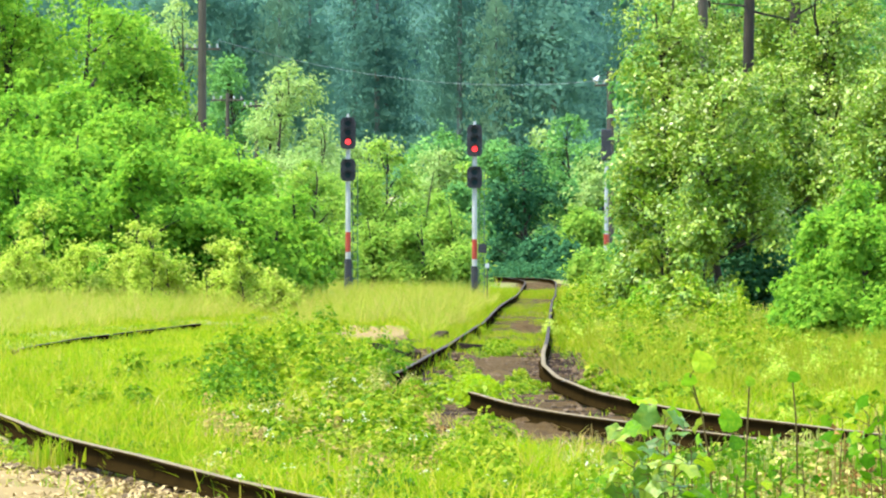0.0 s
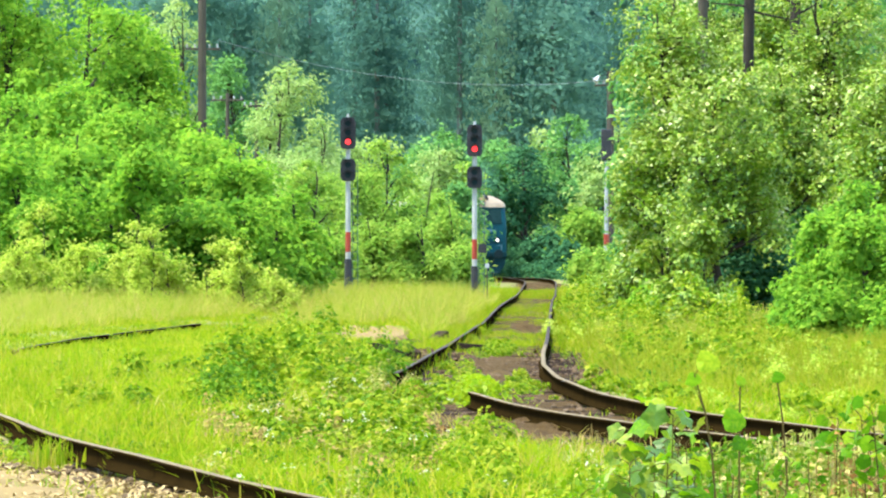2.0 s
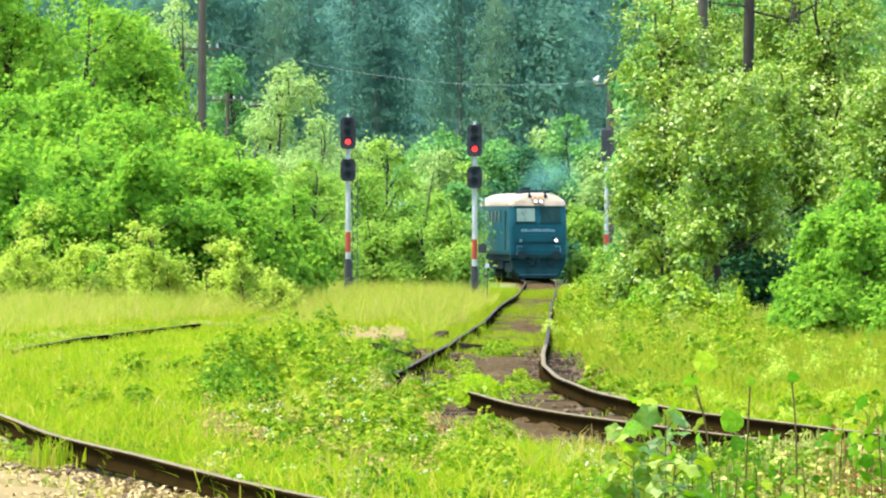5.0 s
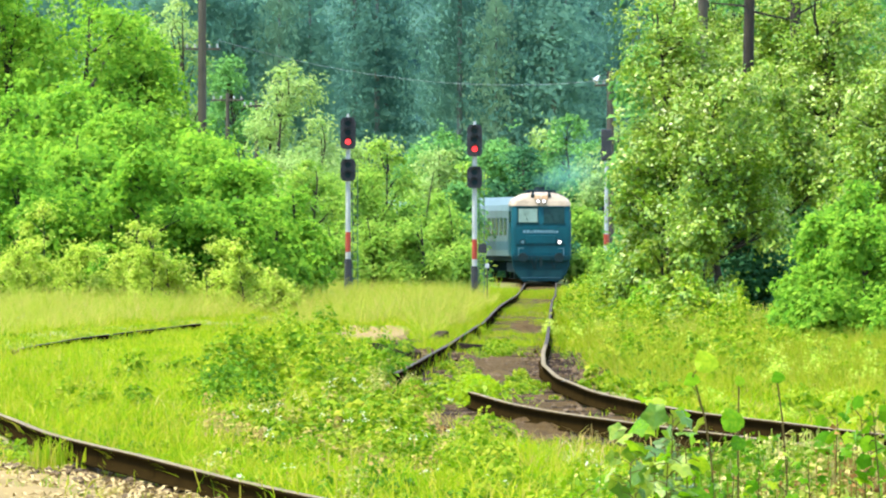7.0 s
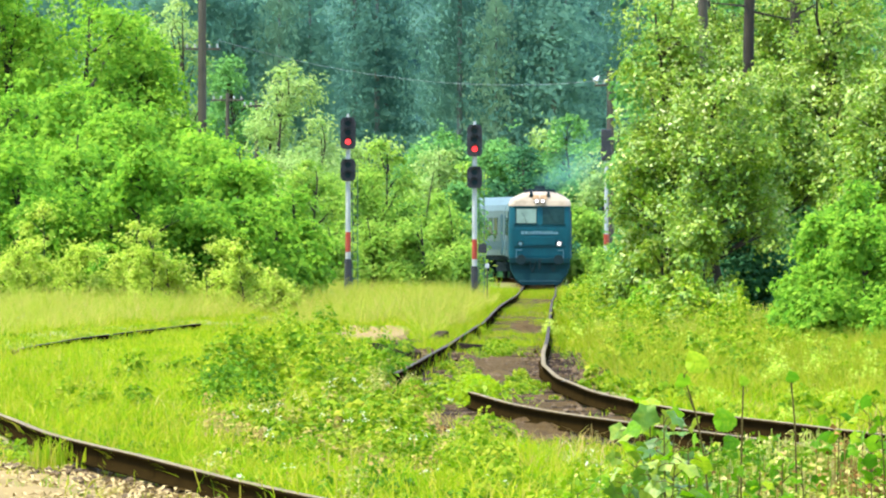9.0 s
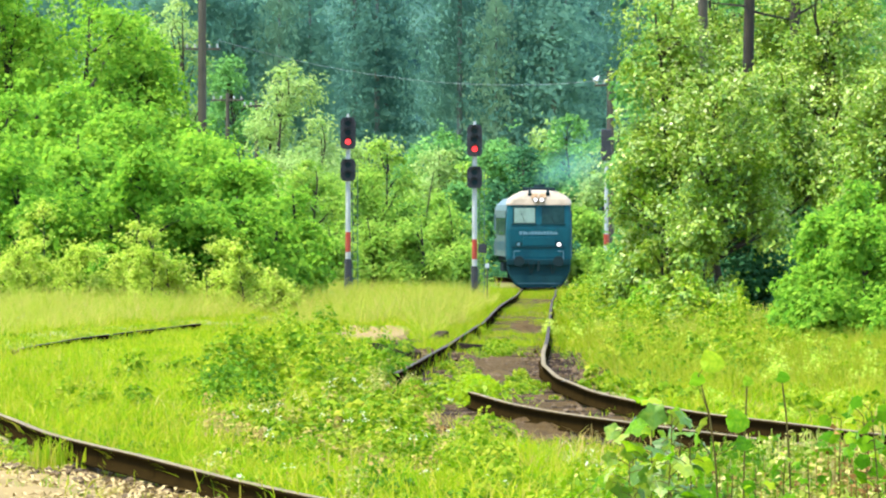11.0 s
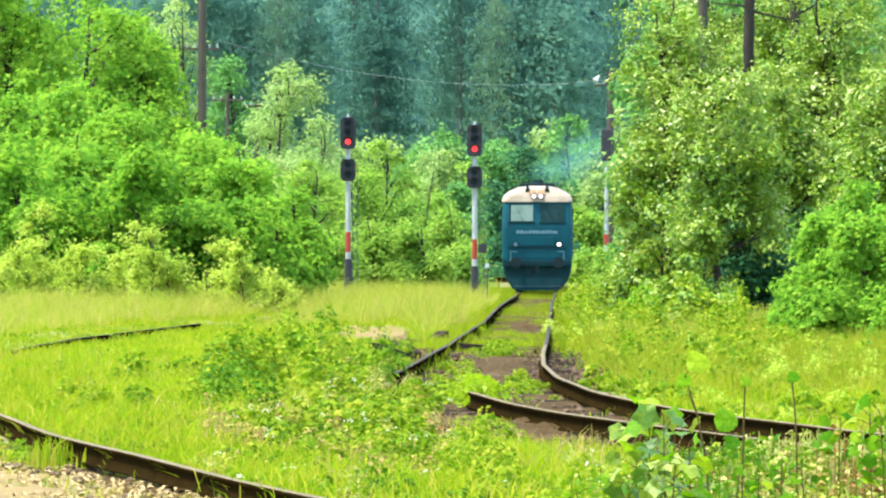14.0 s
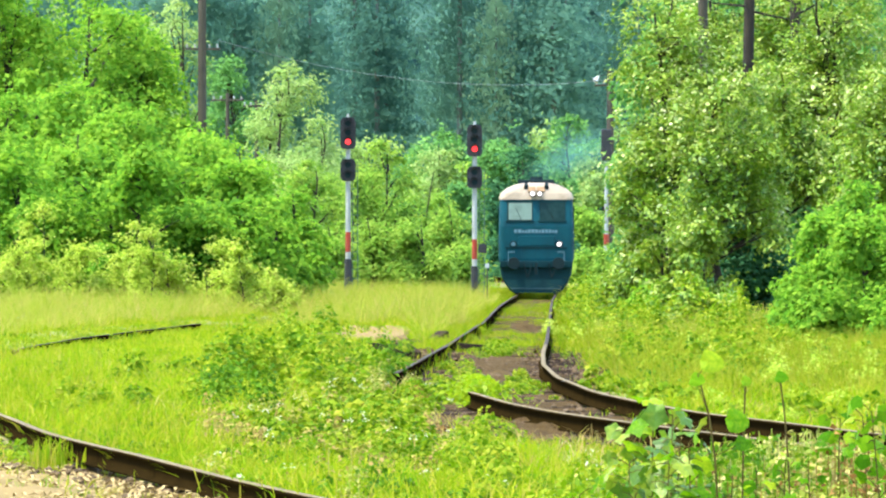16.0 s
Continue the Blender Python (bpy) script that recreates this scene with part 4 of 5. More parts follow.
weed_patch("tall_weeds", np.concatenate([clumps(15, -2.9, -1.6, 112, 142, 0.75, 1.28, 1, 11), clumps(12, -3.6, -0.9, 104, 146, 0.3, 0.8, 34, 8), clumps(26, -2.4, -0.2, 84, 118, 0.2, 0.6, 2, 9), clumps(12, -1.2, -0.2, 90, 114, 0.2, 0.42, 31), clumps(14, -4.4, -2.2, 98, 155, 0.2, 0.55, 32, 9), clumps(10, -2.6, -0.6, 140, 165, 0.2, 0.5, 33, 10)]), "tall leafy weeds growing between the tracks", WEED, 0.095, 36, 411)
weed_patch("near_weeds", np.concatenate([clumps(26, -1.9, 0.5, 62, 94, 0.16, 0.42, 3), region(60, 0.0, 0.6, 70, 78, 0.2, 0.48, 4), region(260, 0.3, 2.8, 60, 76, 0.1, 0.24, 5)]), "leafy pale weeds with small white flower heads", WEED, 0.072, 32, 412)
weed_patch("meadow_herbs", np.concatenate([clumps(150, -4.2, -0.4, 64, 130, 0.08, 0.2, 101, 10, 0.25), clumps(110, -8.5, -1.0, 128, 205, 0.1, 0.26, 102, 10, 0.4), clumps(60, 2.5, 8.5, 105, 185, 0.12, 0.4, 103, 12, 0.4)]), "low broad-leaved herbs spread through the grass", WEED, 0.065, 14, 432)
weed_patch("verge_herbs", np.concatenate([clumps(55, 2.3, 7.6, 105, 195, 0.25, 0.6, 106, 10, 0.22), clumps(34, 2.6, 6.4, 95, 130, 0.12, 0.34, 107, 8, 0.2)]), "bright yellow-green herbs standing in the verge grass", LEAF_G, 0.07, 22, 434)
weed_patch("low_nettles", np.concatenate([clumps(45, -3.8, -0.3, 64, 150, 0.1, 0.3, 104, 8, 0.18), clumps(44, 2.4, 7.4, 105, 195, 0.2, 0.55, 105, 9, 0.22)]), "scattered dark green herbs in the grass", NETTLE, 0.06, 18, 433)
# added growth in the shade-dark leaf colour, over the sunlit soil at the bend
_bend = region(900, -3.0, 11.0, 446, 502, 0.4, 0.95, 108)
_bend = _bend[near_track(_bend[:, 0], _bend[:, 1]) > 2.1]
weed_patch("bend_undergrowth", _bend, "added undergrowth with the bend's shade in its dark leaf colour", LEAF_F, 0.22, 16, 435)
weed_patch("dock_clump", np.concatenate([region(40, 0.1, 0.75, 106, 112, 0.3, 0.45, 6), region(26, 0.2, 0.6, 114, 122, 0.15, 0.3, 61)]), "bright green dock leaves beside the turnout", BRAMBLE, 0.11, 22, 413)
weed_patch("verge_weeds", np.concatenate([clumps(52, 2.6, 7.8, 125, 205, 0.3, 0.8, 7, 14, 0.4), clumps(46, 3.4, 6.6, 172, 232, 0.6, 1.4, 8, 16, 0.4), clumps(44, 2.3, 6.6, 98, 150, 0.14, 0.42, 84, 10, 0.35)]), "mixed leafy weeds on the verge under the trees", WEED, 0.115, 26, 414)
weed_patch("track_weeds", np.concatenate([region(50, 0.6, 1.3, 146, 166, 0.1, 0.34, 9), region(26, 0.1, 0.6, 122, 146, 0.1, 0.26, 10), region(40, 0.9, 1.5, 112, 130, 0.06, 0.16, 62), region(60, -1.4, -0.5, 130, 152, 0.12, 0.3, 63), region(22, 0.4, 1.6, 150, 195, 0.08, 0.22, 64), clumps(8, -0.8, 0.3, 99, 113, 0.08, 0.26, 65, 9, 0.2), clumps(12, -0.5, 0.1, 118, 140, 0.08, 0.24, 66, 9, 0.14), clumps(6, 0.75, 1.4, 124, 160, 0.1, 0.24, 67, 9, 0.12)]), "small weeds sprouting between the rails", WEED, 0.07, 22, 415)


# White dots serve as flower heads and as pale highlights on the weeds
def make_blossoms():
    rng = np.random.RandomState(77)
    pts = np.concatenate([region(34, -2.2, 0.4, 66, 115, 0.25, 0.5, 41), region(16, 0.3, 2.6, 60, 80, 0.15, 0.27, 42), region(22, 1.1, 2.3, 40, 47, 0.75, 0.95, 43)])
    per = 7
    pos = pts[:, None, :] * np.array([1, 1, 0]) + rng.randn(len(pts), per, 3) * np.array([0.03, 0.03, 0.012])
    pos[:, :, 2] += (ground_z(pts[:, 0], pts[:, 1]) + pts[:, 2])[:, None]
    v, f = leaf_quads(pos.reshape(-1, 3), rng.randn(len(pts) * per, 3) * 0.3 + np.array([0, -0.4, 1.0]), 0.022, rng, 0.9)
    tagged(new("weed_blossoms", mesh_np("weed_blossoms", v, f, BLOSSOM)), "small white flower heads and painted pale highlights among the weeds", "flowers", kind="stuff")


make_blossoms()


def make_dead_grass():
    rng = np.random.RandomState(91)
    x, y, _ = scatter(5600, 60, 150, 92)
    keep = (x > line_x(SIDING, y) + 0.6) & (patchy(x, y, 1.6) > 0.45) & ~bare_ground(x, y) & ~((np.abs(x - line_x(MAIN, y)) < 1.4) & (y > 96))
    tufts("dead_grass", x[keep], y[keep], 0.08 + 0.22 * rng.rand(keep.sum()) ** 2, 6, STRAW, 93, "withered straw-coloured stalks among the green grass", lean=0.9, width=0.007)


make_dead_grass()
weed_patch("withered_weeds", np.concatenate([region(240, 1.2, 2.5, 40, 46, 0.7, 1.04, 71), clumps(40, -2.8, 0.1, 66, 135, 0.15, 0.5, 76, 7, 0.2), region(50, -2.0, 0.2, 66, 100, 0.1, 0.3, 72)]), "withered reddish brown weeds", STRAW, 0.05, 20, 416)
weed_patch("russet_leaves", np.concatenate([region(70, 1.55, 2.3, 39, 45, 0.8, 1.08, 109), region(30, 1.0, 1.6, 39, 44, 0.7, 0.95, 110), clumps(14, -2.4, 0.2, 66, 125, 0.1, 0.4, 111, 5, 0.15)]), "withered russet leaves among the brambles", RUSSET, 0.045, 16, 436)
weed_patch("dark_weeds", np.concatenate([clumps(11, -3.0, -0.7, 98, 142, 0.35, 0.85, 73, 10), clumps(9, -1.8, 0.3, 64, 90, 0.15, 0.36, 75, 8)]), "darker green nettles among the weeds", NETTLE, 0.085, 30, 417)
# Darker leaves give the shaded gaps of the tangle by their colour
weed_patch("shaded_nettles", region(460, 0.6, 2.4, 40, 46, 0.6, 1.04, 74), "dark green nettles that put shade between the foreground weeds", NETTLE, 0.06, 26, 419)

_rng = np.random.RandomState(12)
tufts("rail_tuft", -3.52 + 0.10 * _rng.randn(16), 79.0 + 0.5 * _rng.randn(16), 0.30 + 0.12 * _rng.rand(16), 9, GRASS, 13, "tall grass tuft bent over the siding rail", lean=0.35)

weed_patch("pale_weeds", np.concatenate([region(760, 1.0, 2.6, 40, 47, 0.78, 1.06, 81), clumps(26, -2.6, 0.4, 62, 130, 0.15, 0.5, 82, 8, 0.2), clumps(8, 0.4, 2.6, 61, 74, 0.1, 0.22, 83, 8, 0.2)]), "pale yellowish flowering weeds", PALE, 0.037, 44, 418)

_y = _rng.uniform(126, 200, 60)
tufts("rail_weeds", line_x(BRANCH, _y) - HALF + 0.10 * _rng.randn(60), _y, 0.22 + 0.16 * _rng.rand(60), 8, GRASS, 14, "grass tufts overhanging the diverging rail", lean=0.5)


_y = np.concatenate([_rng.uniform(150, 203, 26), _rng.uniform(150, 164, 24)])
tufts("siding_weeds", line_x(SIDING, _y) + HALF + 0.12 * _rng.randn(50), _y, 0.18 + 0.12 * _rng.rand(50), 9, GRASS, 16, "grass tufts growing over the sunken siding rail", lean=0.6, width=0.011)


# ---- foreground: broad-leaved shoots ----
def lobed_leaf(mat, lobes=5, deep=0.30, fold=0.35):
    """A palmate leaf with toothed lobes, folded along its midrib and curled at the rim."""
    bm = bmesh.new()
    rim, inner = [], []
    n = 30
    for i in range(n):
        a = 2 * math.pi * i / n
        lobe = 1 - deep * abs(math.sin(lobes * a / 2)) ** 0.75
        r = 0.60 * lobe * (1.0 + 0.16 * math.cos(a)) * (1.04 if i % 2 else 0.97)
        for ring_verts, k in ((inner, 0.5), (rim, 1.0)):
            x, y = k * r * math.cos(a), k * r * math.sin(a)
            ring_verts.append(bm.verts.new((x, y, fold * abs(y) - 0.75 * k * k * y * y - 0.25 * x * x + 0.05 * k * math.sin(3 * a + 1))))
    mid = bm.verts.new((0.0, 0, 0.0))
    for i in range(n):
        j = (i + 1) % n
        bm.faces.new((inner[i], inner[j], mid))
        bm.faces.new((inner[i], rim[i], rim[j], inner[j]))
    me = bpy.data.meshes.new("leaf")
    bm.to_mesh(me)
    bm.free()
    for p in me.polygons:
        p.use_smooth = True
    me.materials.append(mat)
    return me


LEAF_MESH = lobed_leaf(BRAMBLE)
LEAF_DARK = lobed_leaf(BROAD_DARK)
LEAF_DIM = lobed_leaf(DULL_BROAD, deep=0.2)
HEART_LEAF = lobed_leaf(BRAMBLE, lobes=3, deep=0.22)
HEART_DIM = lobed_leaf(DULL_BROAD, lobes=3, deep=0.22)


def shoot(x, y, height, leaves, size, seed, z_from=0.35, lean=(0, 0), mesh=None, bend=2.0):
    """A thin stem with broad leaves on stalks."""
    rng = random.Random(seed)
    z0 = float(ground_z(np.array(x), np.array(y)))
    top = thing("leafy_shoot", pose(x, y, z0), "broad-leaved green shoot on a thin brown stem", "plant", "foreground shoots")
    bm = bmesh.new()
    pts = [Vector((lean[0] * (i / 6) ** bend, lean[1] * (i / 6) ** bend, height * i / 6)) for i in range(7)]
    add_limb(bm, pts, 0.0045, 0.0025, 6)
    spots = []
    for i in range(leaves):
        u = z_from + (1 - z_from) * (i + 1) / leaves
        k = min(5, int(u * 6))
        p = pts[k].lerp(pts[k + 1], u * 6 - k)
        a = i * 2.4 + rng.uniform(-0.5, 0.5)
        reach = size * rng.uniform(0.5, 1.3)
        q = p + Vector((math.cos(a) * reach, math.sin(a) * reach, rng.uniform(-0.02, 0.06)))
        add_limb(bm, [p, p.lerp(q, 0.5) + Vector((0, 0, 0.01)), q], 0.003, 0.002, 4)
        spots.append((q, a))
    part("stem", bm, STEM, top)
    for q, a in spots:
        leaf = child("leaf", mesh or LEAF_MESH, top)
        s = size * rng.uniform(0.7, 1.2)
        leaf.matrix_basis = pose(q.x, q.y, q.z, rng.uniform(-65, 65), rng.uniform(-35, 80), math.degrees(a) + rng.uniform(-60, 60)) @ Matrix.Scale(s, 4)
    return top


SHOOTS = []


def lone_shoot(x, y, height, lean, leaves, seed):
    """A bare stem that bends at its top, with a few leaves at known points: (dx, z, size, tilt)."""
    top = thing("leafy_shoot", pose(x, y, -0.25), "lone tall shoot with a few bright broad leaves", "plant", "foreground shoots")
    bm = bmesh.new()
    pts = [Vector((lean * (i / 8) ** 5, 0, height * i / 8)) for i in range(9)]
    add_limb(bm, pts, 0.006, 0.004, 6)
    for dx, z, size, tilt in leaves:
        k = min(8, int(8 * min(z, height) / height))
        add_limb(bm, [pts[k], Vector((dx, 0.0, z)).lerp(pts[k], 0.4), Vector((dx, 0.0, z))], 0.003, 0.002, 4)
    part("stem", bm, STEM, top)
    for dx, z, size, tilt in leaves:
        # a negative tilt picks the duller, darker leaf
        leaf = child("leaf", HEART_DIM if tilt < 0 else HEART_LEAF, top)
        leaf.matrix_basis = pose(dx, 0, z, 68 + 0.3 * tilt, 10, tilt) @ Matrix.Scale(0.70 * size, 4)
    return top


def make_shoots():
    rng = random.Random(11)
    SHOOTS.append(lone_shoot(1.21, 39.0, 1.44, -0.11, [(-0.06, 1.50, 0.15, 10), (-0.12, 1.42, 0.10, -30), (0.06, 1.24, 0.16, 25), (0.09, 1.14, 0.10, 15)], 1))
    SHOOTS.append(lone_shoot(1.36, 40.0, 1.37, 0.01, [(0.01, 1.40, 0.07, 20)], 2))
    SHOOTS.append(lone_shoot(1.62, 40.5, 1.40, -0.04, [(-0.04, 1.41, 0.085, -20)], 3))
    # the bushy clump of glossy leaves
    for i, (x, h, n, s) in enumerate([(0.84, 1.06, 20, 0.085), (0.90, 1.20, 24, 0.09), (0.93, 1.33, 24, 0.10), (0.98, 1.30, 26, 0.10), (1.03, 1.24, 24, 0.10), (1.08, 1.18, 24, 0.095), (0.95, 1.10, 26, 0.10), (1.02, 1.04, 26, 0.10), (0.78, 0.94, 18, 0.085), (1.12, 1.06, 22, 0.09), (0.88, 0.96, 24, 0.095), (1.06, 0.94, 24, 0.09), (0.70, 0.86, 16, 0.08)]):
        SHOOTS.append(shoot(x, 39 + rng.uniform(-1.5, 2.0), h, n, s, 20 + i, 0.3, (rng.uniform(-0.06, 0.06), 0), LEAF_MESH if i % 3 == 2 else LEAF_DARK))
    # lower leafy weeds along the edge
    for i, (x, h, n, s) in enumerate([(1.16, 0.96, 16, 0.055), (1.28, 1.0, 16, 0.055), (1.42, 0.98, 16, 0.05), (1.53, 1.0, 16, 0.06), (1.66, 1.02, 16, 0.055), (1.77, 1.06, 17, 0.06), (1.86, 1.16, 18, 0.075),
                                       (1.90, 1.24, 18, 0.08), (1.96, 1.26, 18, 0.08), (2.02, 1.18, 16, 0.08), (0.66, 0.84, 14, 0.07), (0.58, 0.78, 12, 0.065), (1.35, 0.9, 14, 0.05), (1.6, 0.92, 14, 0.05)]):
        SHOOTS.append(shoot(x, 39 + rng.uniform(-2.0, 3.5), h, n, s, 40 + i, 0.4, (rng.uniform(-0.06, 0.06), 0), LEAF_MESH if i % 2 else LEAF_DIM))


make_shoots()
weed_patch("bramble_thicket", np.concatenate([region(300, 0.75, 2.4, 40, 48, 0.75, 1.02, 21), region(240, 0.35, 1.0, 40, 46, 0.6, 0.86, 22)]), "tangled brambles and small white-flowered weeds", WEED, 0.05, 40, 431)


# ---- signals ----
def make_signal(x, y, dz, plaque):
    top = thing("signal", pose(x, y, float(ground_z(np.array(x), np.array(y)))), "railway colour-light signal on a red and white mast showing red", "railway signal", "signals")
    z = 0.25 + dz
    part("foot", tube((0, 0, -0.05), (0, 0, 1.15 + z), 0.14, 0.13, 14), BLACK, top, "black painted mast foot")
    part("mast_band", tube((0, 0, 1.15 + z), (0, 0, 1.40 + z), 0.097, 0.097, 14), WHITE, top)
    part("mast_band", tube((0, 0, 1.40 + z), (0, 0, 2.10 + z), 0.10, 0.10, 14), RED, top, "red painted mast band")
    part("mast", tube((0, 0, 2.10 + z), (0, 0, 6.1 + z), 0.092, 0.085, 14), WHITE, top, "weathered white mast")
    for zc, half, lamps in ((5.60 + z, 0.56, 3), (4.30 + z, 0.39, 2)):
        rings = []
        for yy in (-0.16, 0.02):
            rings.append([(0.27 * sx, yy, zc + sz) for sx, sz in ((-0.75, -half), (0.75, -half), (1, -half + 0.12), (1, half - 0.14), (0.7, half), (-0.7, half), (-1, half - 0.14), (-1, -half + 0.12))])
        head = part("signal_head", loft(rings), BLACK, top, "black signal head with hooded lamps")
        for k in range(lamps):
            zl = zc + (0.34 - 0.32 * k if lamps == 3 else 0.18 - 0.36 * k)
            lit = lamps == 3 and k == lamps - 1
            part("lens", tube((0, -0.165, zl), (0, -0.185, zl), 0.10, 0.10, 20), RED_LAMP if lit else IRON, head, "glowing red lens" if lit else "")
            hood = bmesh.new()
            pts = [(0.175 * math.cos(a), 0.175 * math.sin(a)) for a in [math.pi * q / 10 for q in range(11)]]
            for (ax, az), (bx, bz) in zip(pts, pts[1:]):
                hood.faces.new([hood.verts.new((px, py, zl + pz)) for px, pz, py in ((ax, az, -0.16), (bx, bz, -0.16), (bx, bz, -0.30), (ax, az, -0.30))])
            part("hood", hood, BLACK, head)
    part("cap", tube((0, 0, 6.1 + z), (0, 0, 6.28 + z), 0.07, 0.04, 10), WHITE, top)
    bm = bmesh.new()
    for sx in (0.16, 0.34):
        add_tube(bm, (sx, 0.12, 0.0), (sx, 0.12, 4.6 + z), 0.015, 0.015, 6)
    for k in range(13):
        add_tube(bm, (0.16, 0.12, 0.5 + k * 0.32), (0.34, 0.12, 0.5 + k * 0.32), 0.01, 0.01, 5)
    part("ladder", bm, COACH_GREY, top, "thin grey ladder")
    if plaque:
        part("plaque", box(0.12, 0.42, -0.06, -0.02, 1.62 + z, 1.95 + z, bevel=0.01), BLACK, top, "small dark plate on a bracket")
    return top


make_signal(-3.36, 310, 0.12, False)
make_signal(1.12, 310, 0.0, True)


# a further mast with a red and white band near the bend
def make_far_mast():
    x, y = 6.25, 335
    top = thing("marker_mast", pose(x, y, 0.0), "slim red and white marker mast half hidden by leaves", "railway signal")
    part("mast", tube((0, 0, -0.2), (0, 0, 1.75), 0.10, 0.10, 12), WHITE, top)
    part("mast_band", tube((0, 0, 1.75), (0, 0, 2.18), 0.105, 0.105, 12), RED, top, "red band")
    part("pole", tube((0, 0, 2.18), (0, 0, 6.2), 0.075, 0.07, 12), WHITE, top, "weathered grey-white mast")
    part("head", box(-0.2, 0.2, -0.12, 0.05, 5.0, 6.2, bevel=0.05), BLACK, top)


make_far_mast()


def make_yellow_sign():
    x, y = 5.52, 201.0
    top = thing("marker_post", pose(x, y, -0.1), "small yellow plate on a post under the trees", "sign")
    part("post", tube((0, 0, 0), (0, 0, 2.0), 0.03, 0.03, 8), POLE_WOOD, top)
    part("plate", box(-0.12, 0.12, -0.05, -0.03, 1.66, 1.88, bevel=0.008), YELLOW, top)
    part("upper_plate", box(-0.12, 0.12, -0.05, -0.03, 1.89, 2.15, bevel=0.008), BARK, top, "dark brown plate")


make_yellow_sign()


def make_distance_post():
    top = thing("distance_post", pose(1.56, 309, -0.2), "short white distance post by the signal", "post")
    part("post", tube((0, 0, 0), (0, 0, 1.2), 0.025, 0.025, 10), POLE_WOOD, top)
    part("plate", box(-0.07, 0.07, -0.06, -0.03, 1.16, 1.32, bevel=0.01), PORCELAIN, top, "white plate")


make_distance_post()


def make_pole(x, y, h, arms, group, r=0.17, reach=0.62):
    top = thing("telegraph_pole", pose(x, y, float(ground_z(np.array(x), np.array(y)))), "weathered wooden telegraph pole with crossarms", "utility pole", group)
    part("pole", tube((0, 0, -0.1), (0, 0, h), r, r * 0.78, 12), POLE_WOOD, top)
    for z in arms:
        arm = part("crossarm", box(-reach, reach, -0.06, 0.06, z - 0.04, z + 0.04, bevel=0.01), POLE_WOOD, top)
        for sx in (-0.84 * reach, -0.4 * reach, 0.4 * reach, 0.84 * reach):
            bm = tube((sx, 0, z + 0.04), (sx, 0, z + 0.17), 0.028, 0.04, 8)
            part("insulator", bm, PORCELAIN, arm, "white porcelain insulator")
    return top


make_pole(-8.25, 300, 11.5, [8.65], "telegraph poles")
make_pole(-9.25, 376, 8.45, [8.15], "telegraph poles", 0.10, 0.7)
make_pole(-8.05, 378, 8.2, [7.95], "telegraph poles", 0.10, 0.6)
make_pole(4.25 * 1.55, 345, 8.9, [8.35], "telegraph poles")


def make_wire(a, b, sag):
    bm = bmesh.new()
    pts = [Vector(a).lerp(Vector(b), i / 24) - Vector((0, 0, sag * 4 * (i / 24) * (1 - i / 24))) for i in range(25)]
    add_limb(bm, pts, 0.010, 0.010, 5)
    tagged(part("overhead_wire", bm, WIRE), "thin sagging telegraph wire", "wire", "telegraph wires")


def make_bracket_head():
    """White hood for the insulators that hang from the pole's crossarm by the trees."""
    top = thing("bracket_lamp", pose(6.14, 344.85, 8.42), "white hood-shaped head hanging from a pole bracket", "lamp")
    part("hood", tube((0.0, 0, 0.0), (-0.16, -0.1, -0.2), 0.05, 0.13, 14), PORCELAIN, top, "white hood shape")
    part("arm", tube((0.0, 0, 0.0), (0.46, 0.1, 0.1), 0.025, 0.025, 8), IRON, top)


make_bracket_head()
make_wire((-7.75, 300, 8.8), (6.62, 345, 8.3), 0.75)


# bare trunks that rise above the right bank
def make_trunk(x, y, h, r, bark, seed, limbs):
    top = thing("tall_pine", pose(x, y, 0), "tall bare conifer trunk rising above the bushes", "tree", "tall trunks")
    rng = random.Random(seed)
    bm = bmesh.new()
    spine = limb_points((0, 0, -0.2), (0.15, 0, h), rng, 0.01, 7)
    add_limb(bm, spine, r, r * 0.7, 10)
    part("trunk", bm, bark, top, smooth=True)
    for dx, z, dz in limbs:
        bm = bmesh.new()
        add_limb(bm, limb_points((0.05, 0, z), (dx, 0.2, z + dz), rng, 0.08), 0.035, 0.01, 6)
        part("branch", bm, bark, top)
    child("crown", crown_mesh("crown", [(0, 0, h, 1.6, 1.4), (0.6, 0.4, h - 1.4, 1.3, 0.8)], 300, 12, 0.25, 0.16, LEAF_D, seed), top)


make_trunk(7.3, 209, 12.0, 0.16, BARK, 1, [(-0.9, 7.45, 0.1), (1.3, 7.35, -0.25)])
make_trunk(6.1, 212, 12.0, 0.15, POLE_WOOD, 2, [(0.8, 7.8, 0.3)])
make_trunk(8.9, 222, 12.5, 0.16, BARK, 3, [(0.9, 7.6, 0.5), (-0.8, 7.9, 0.4)])


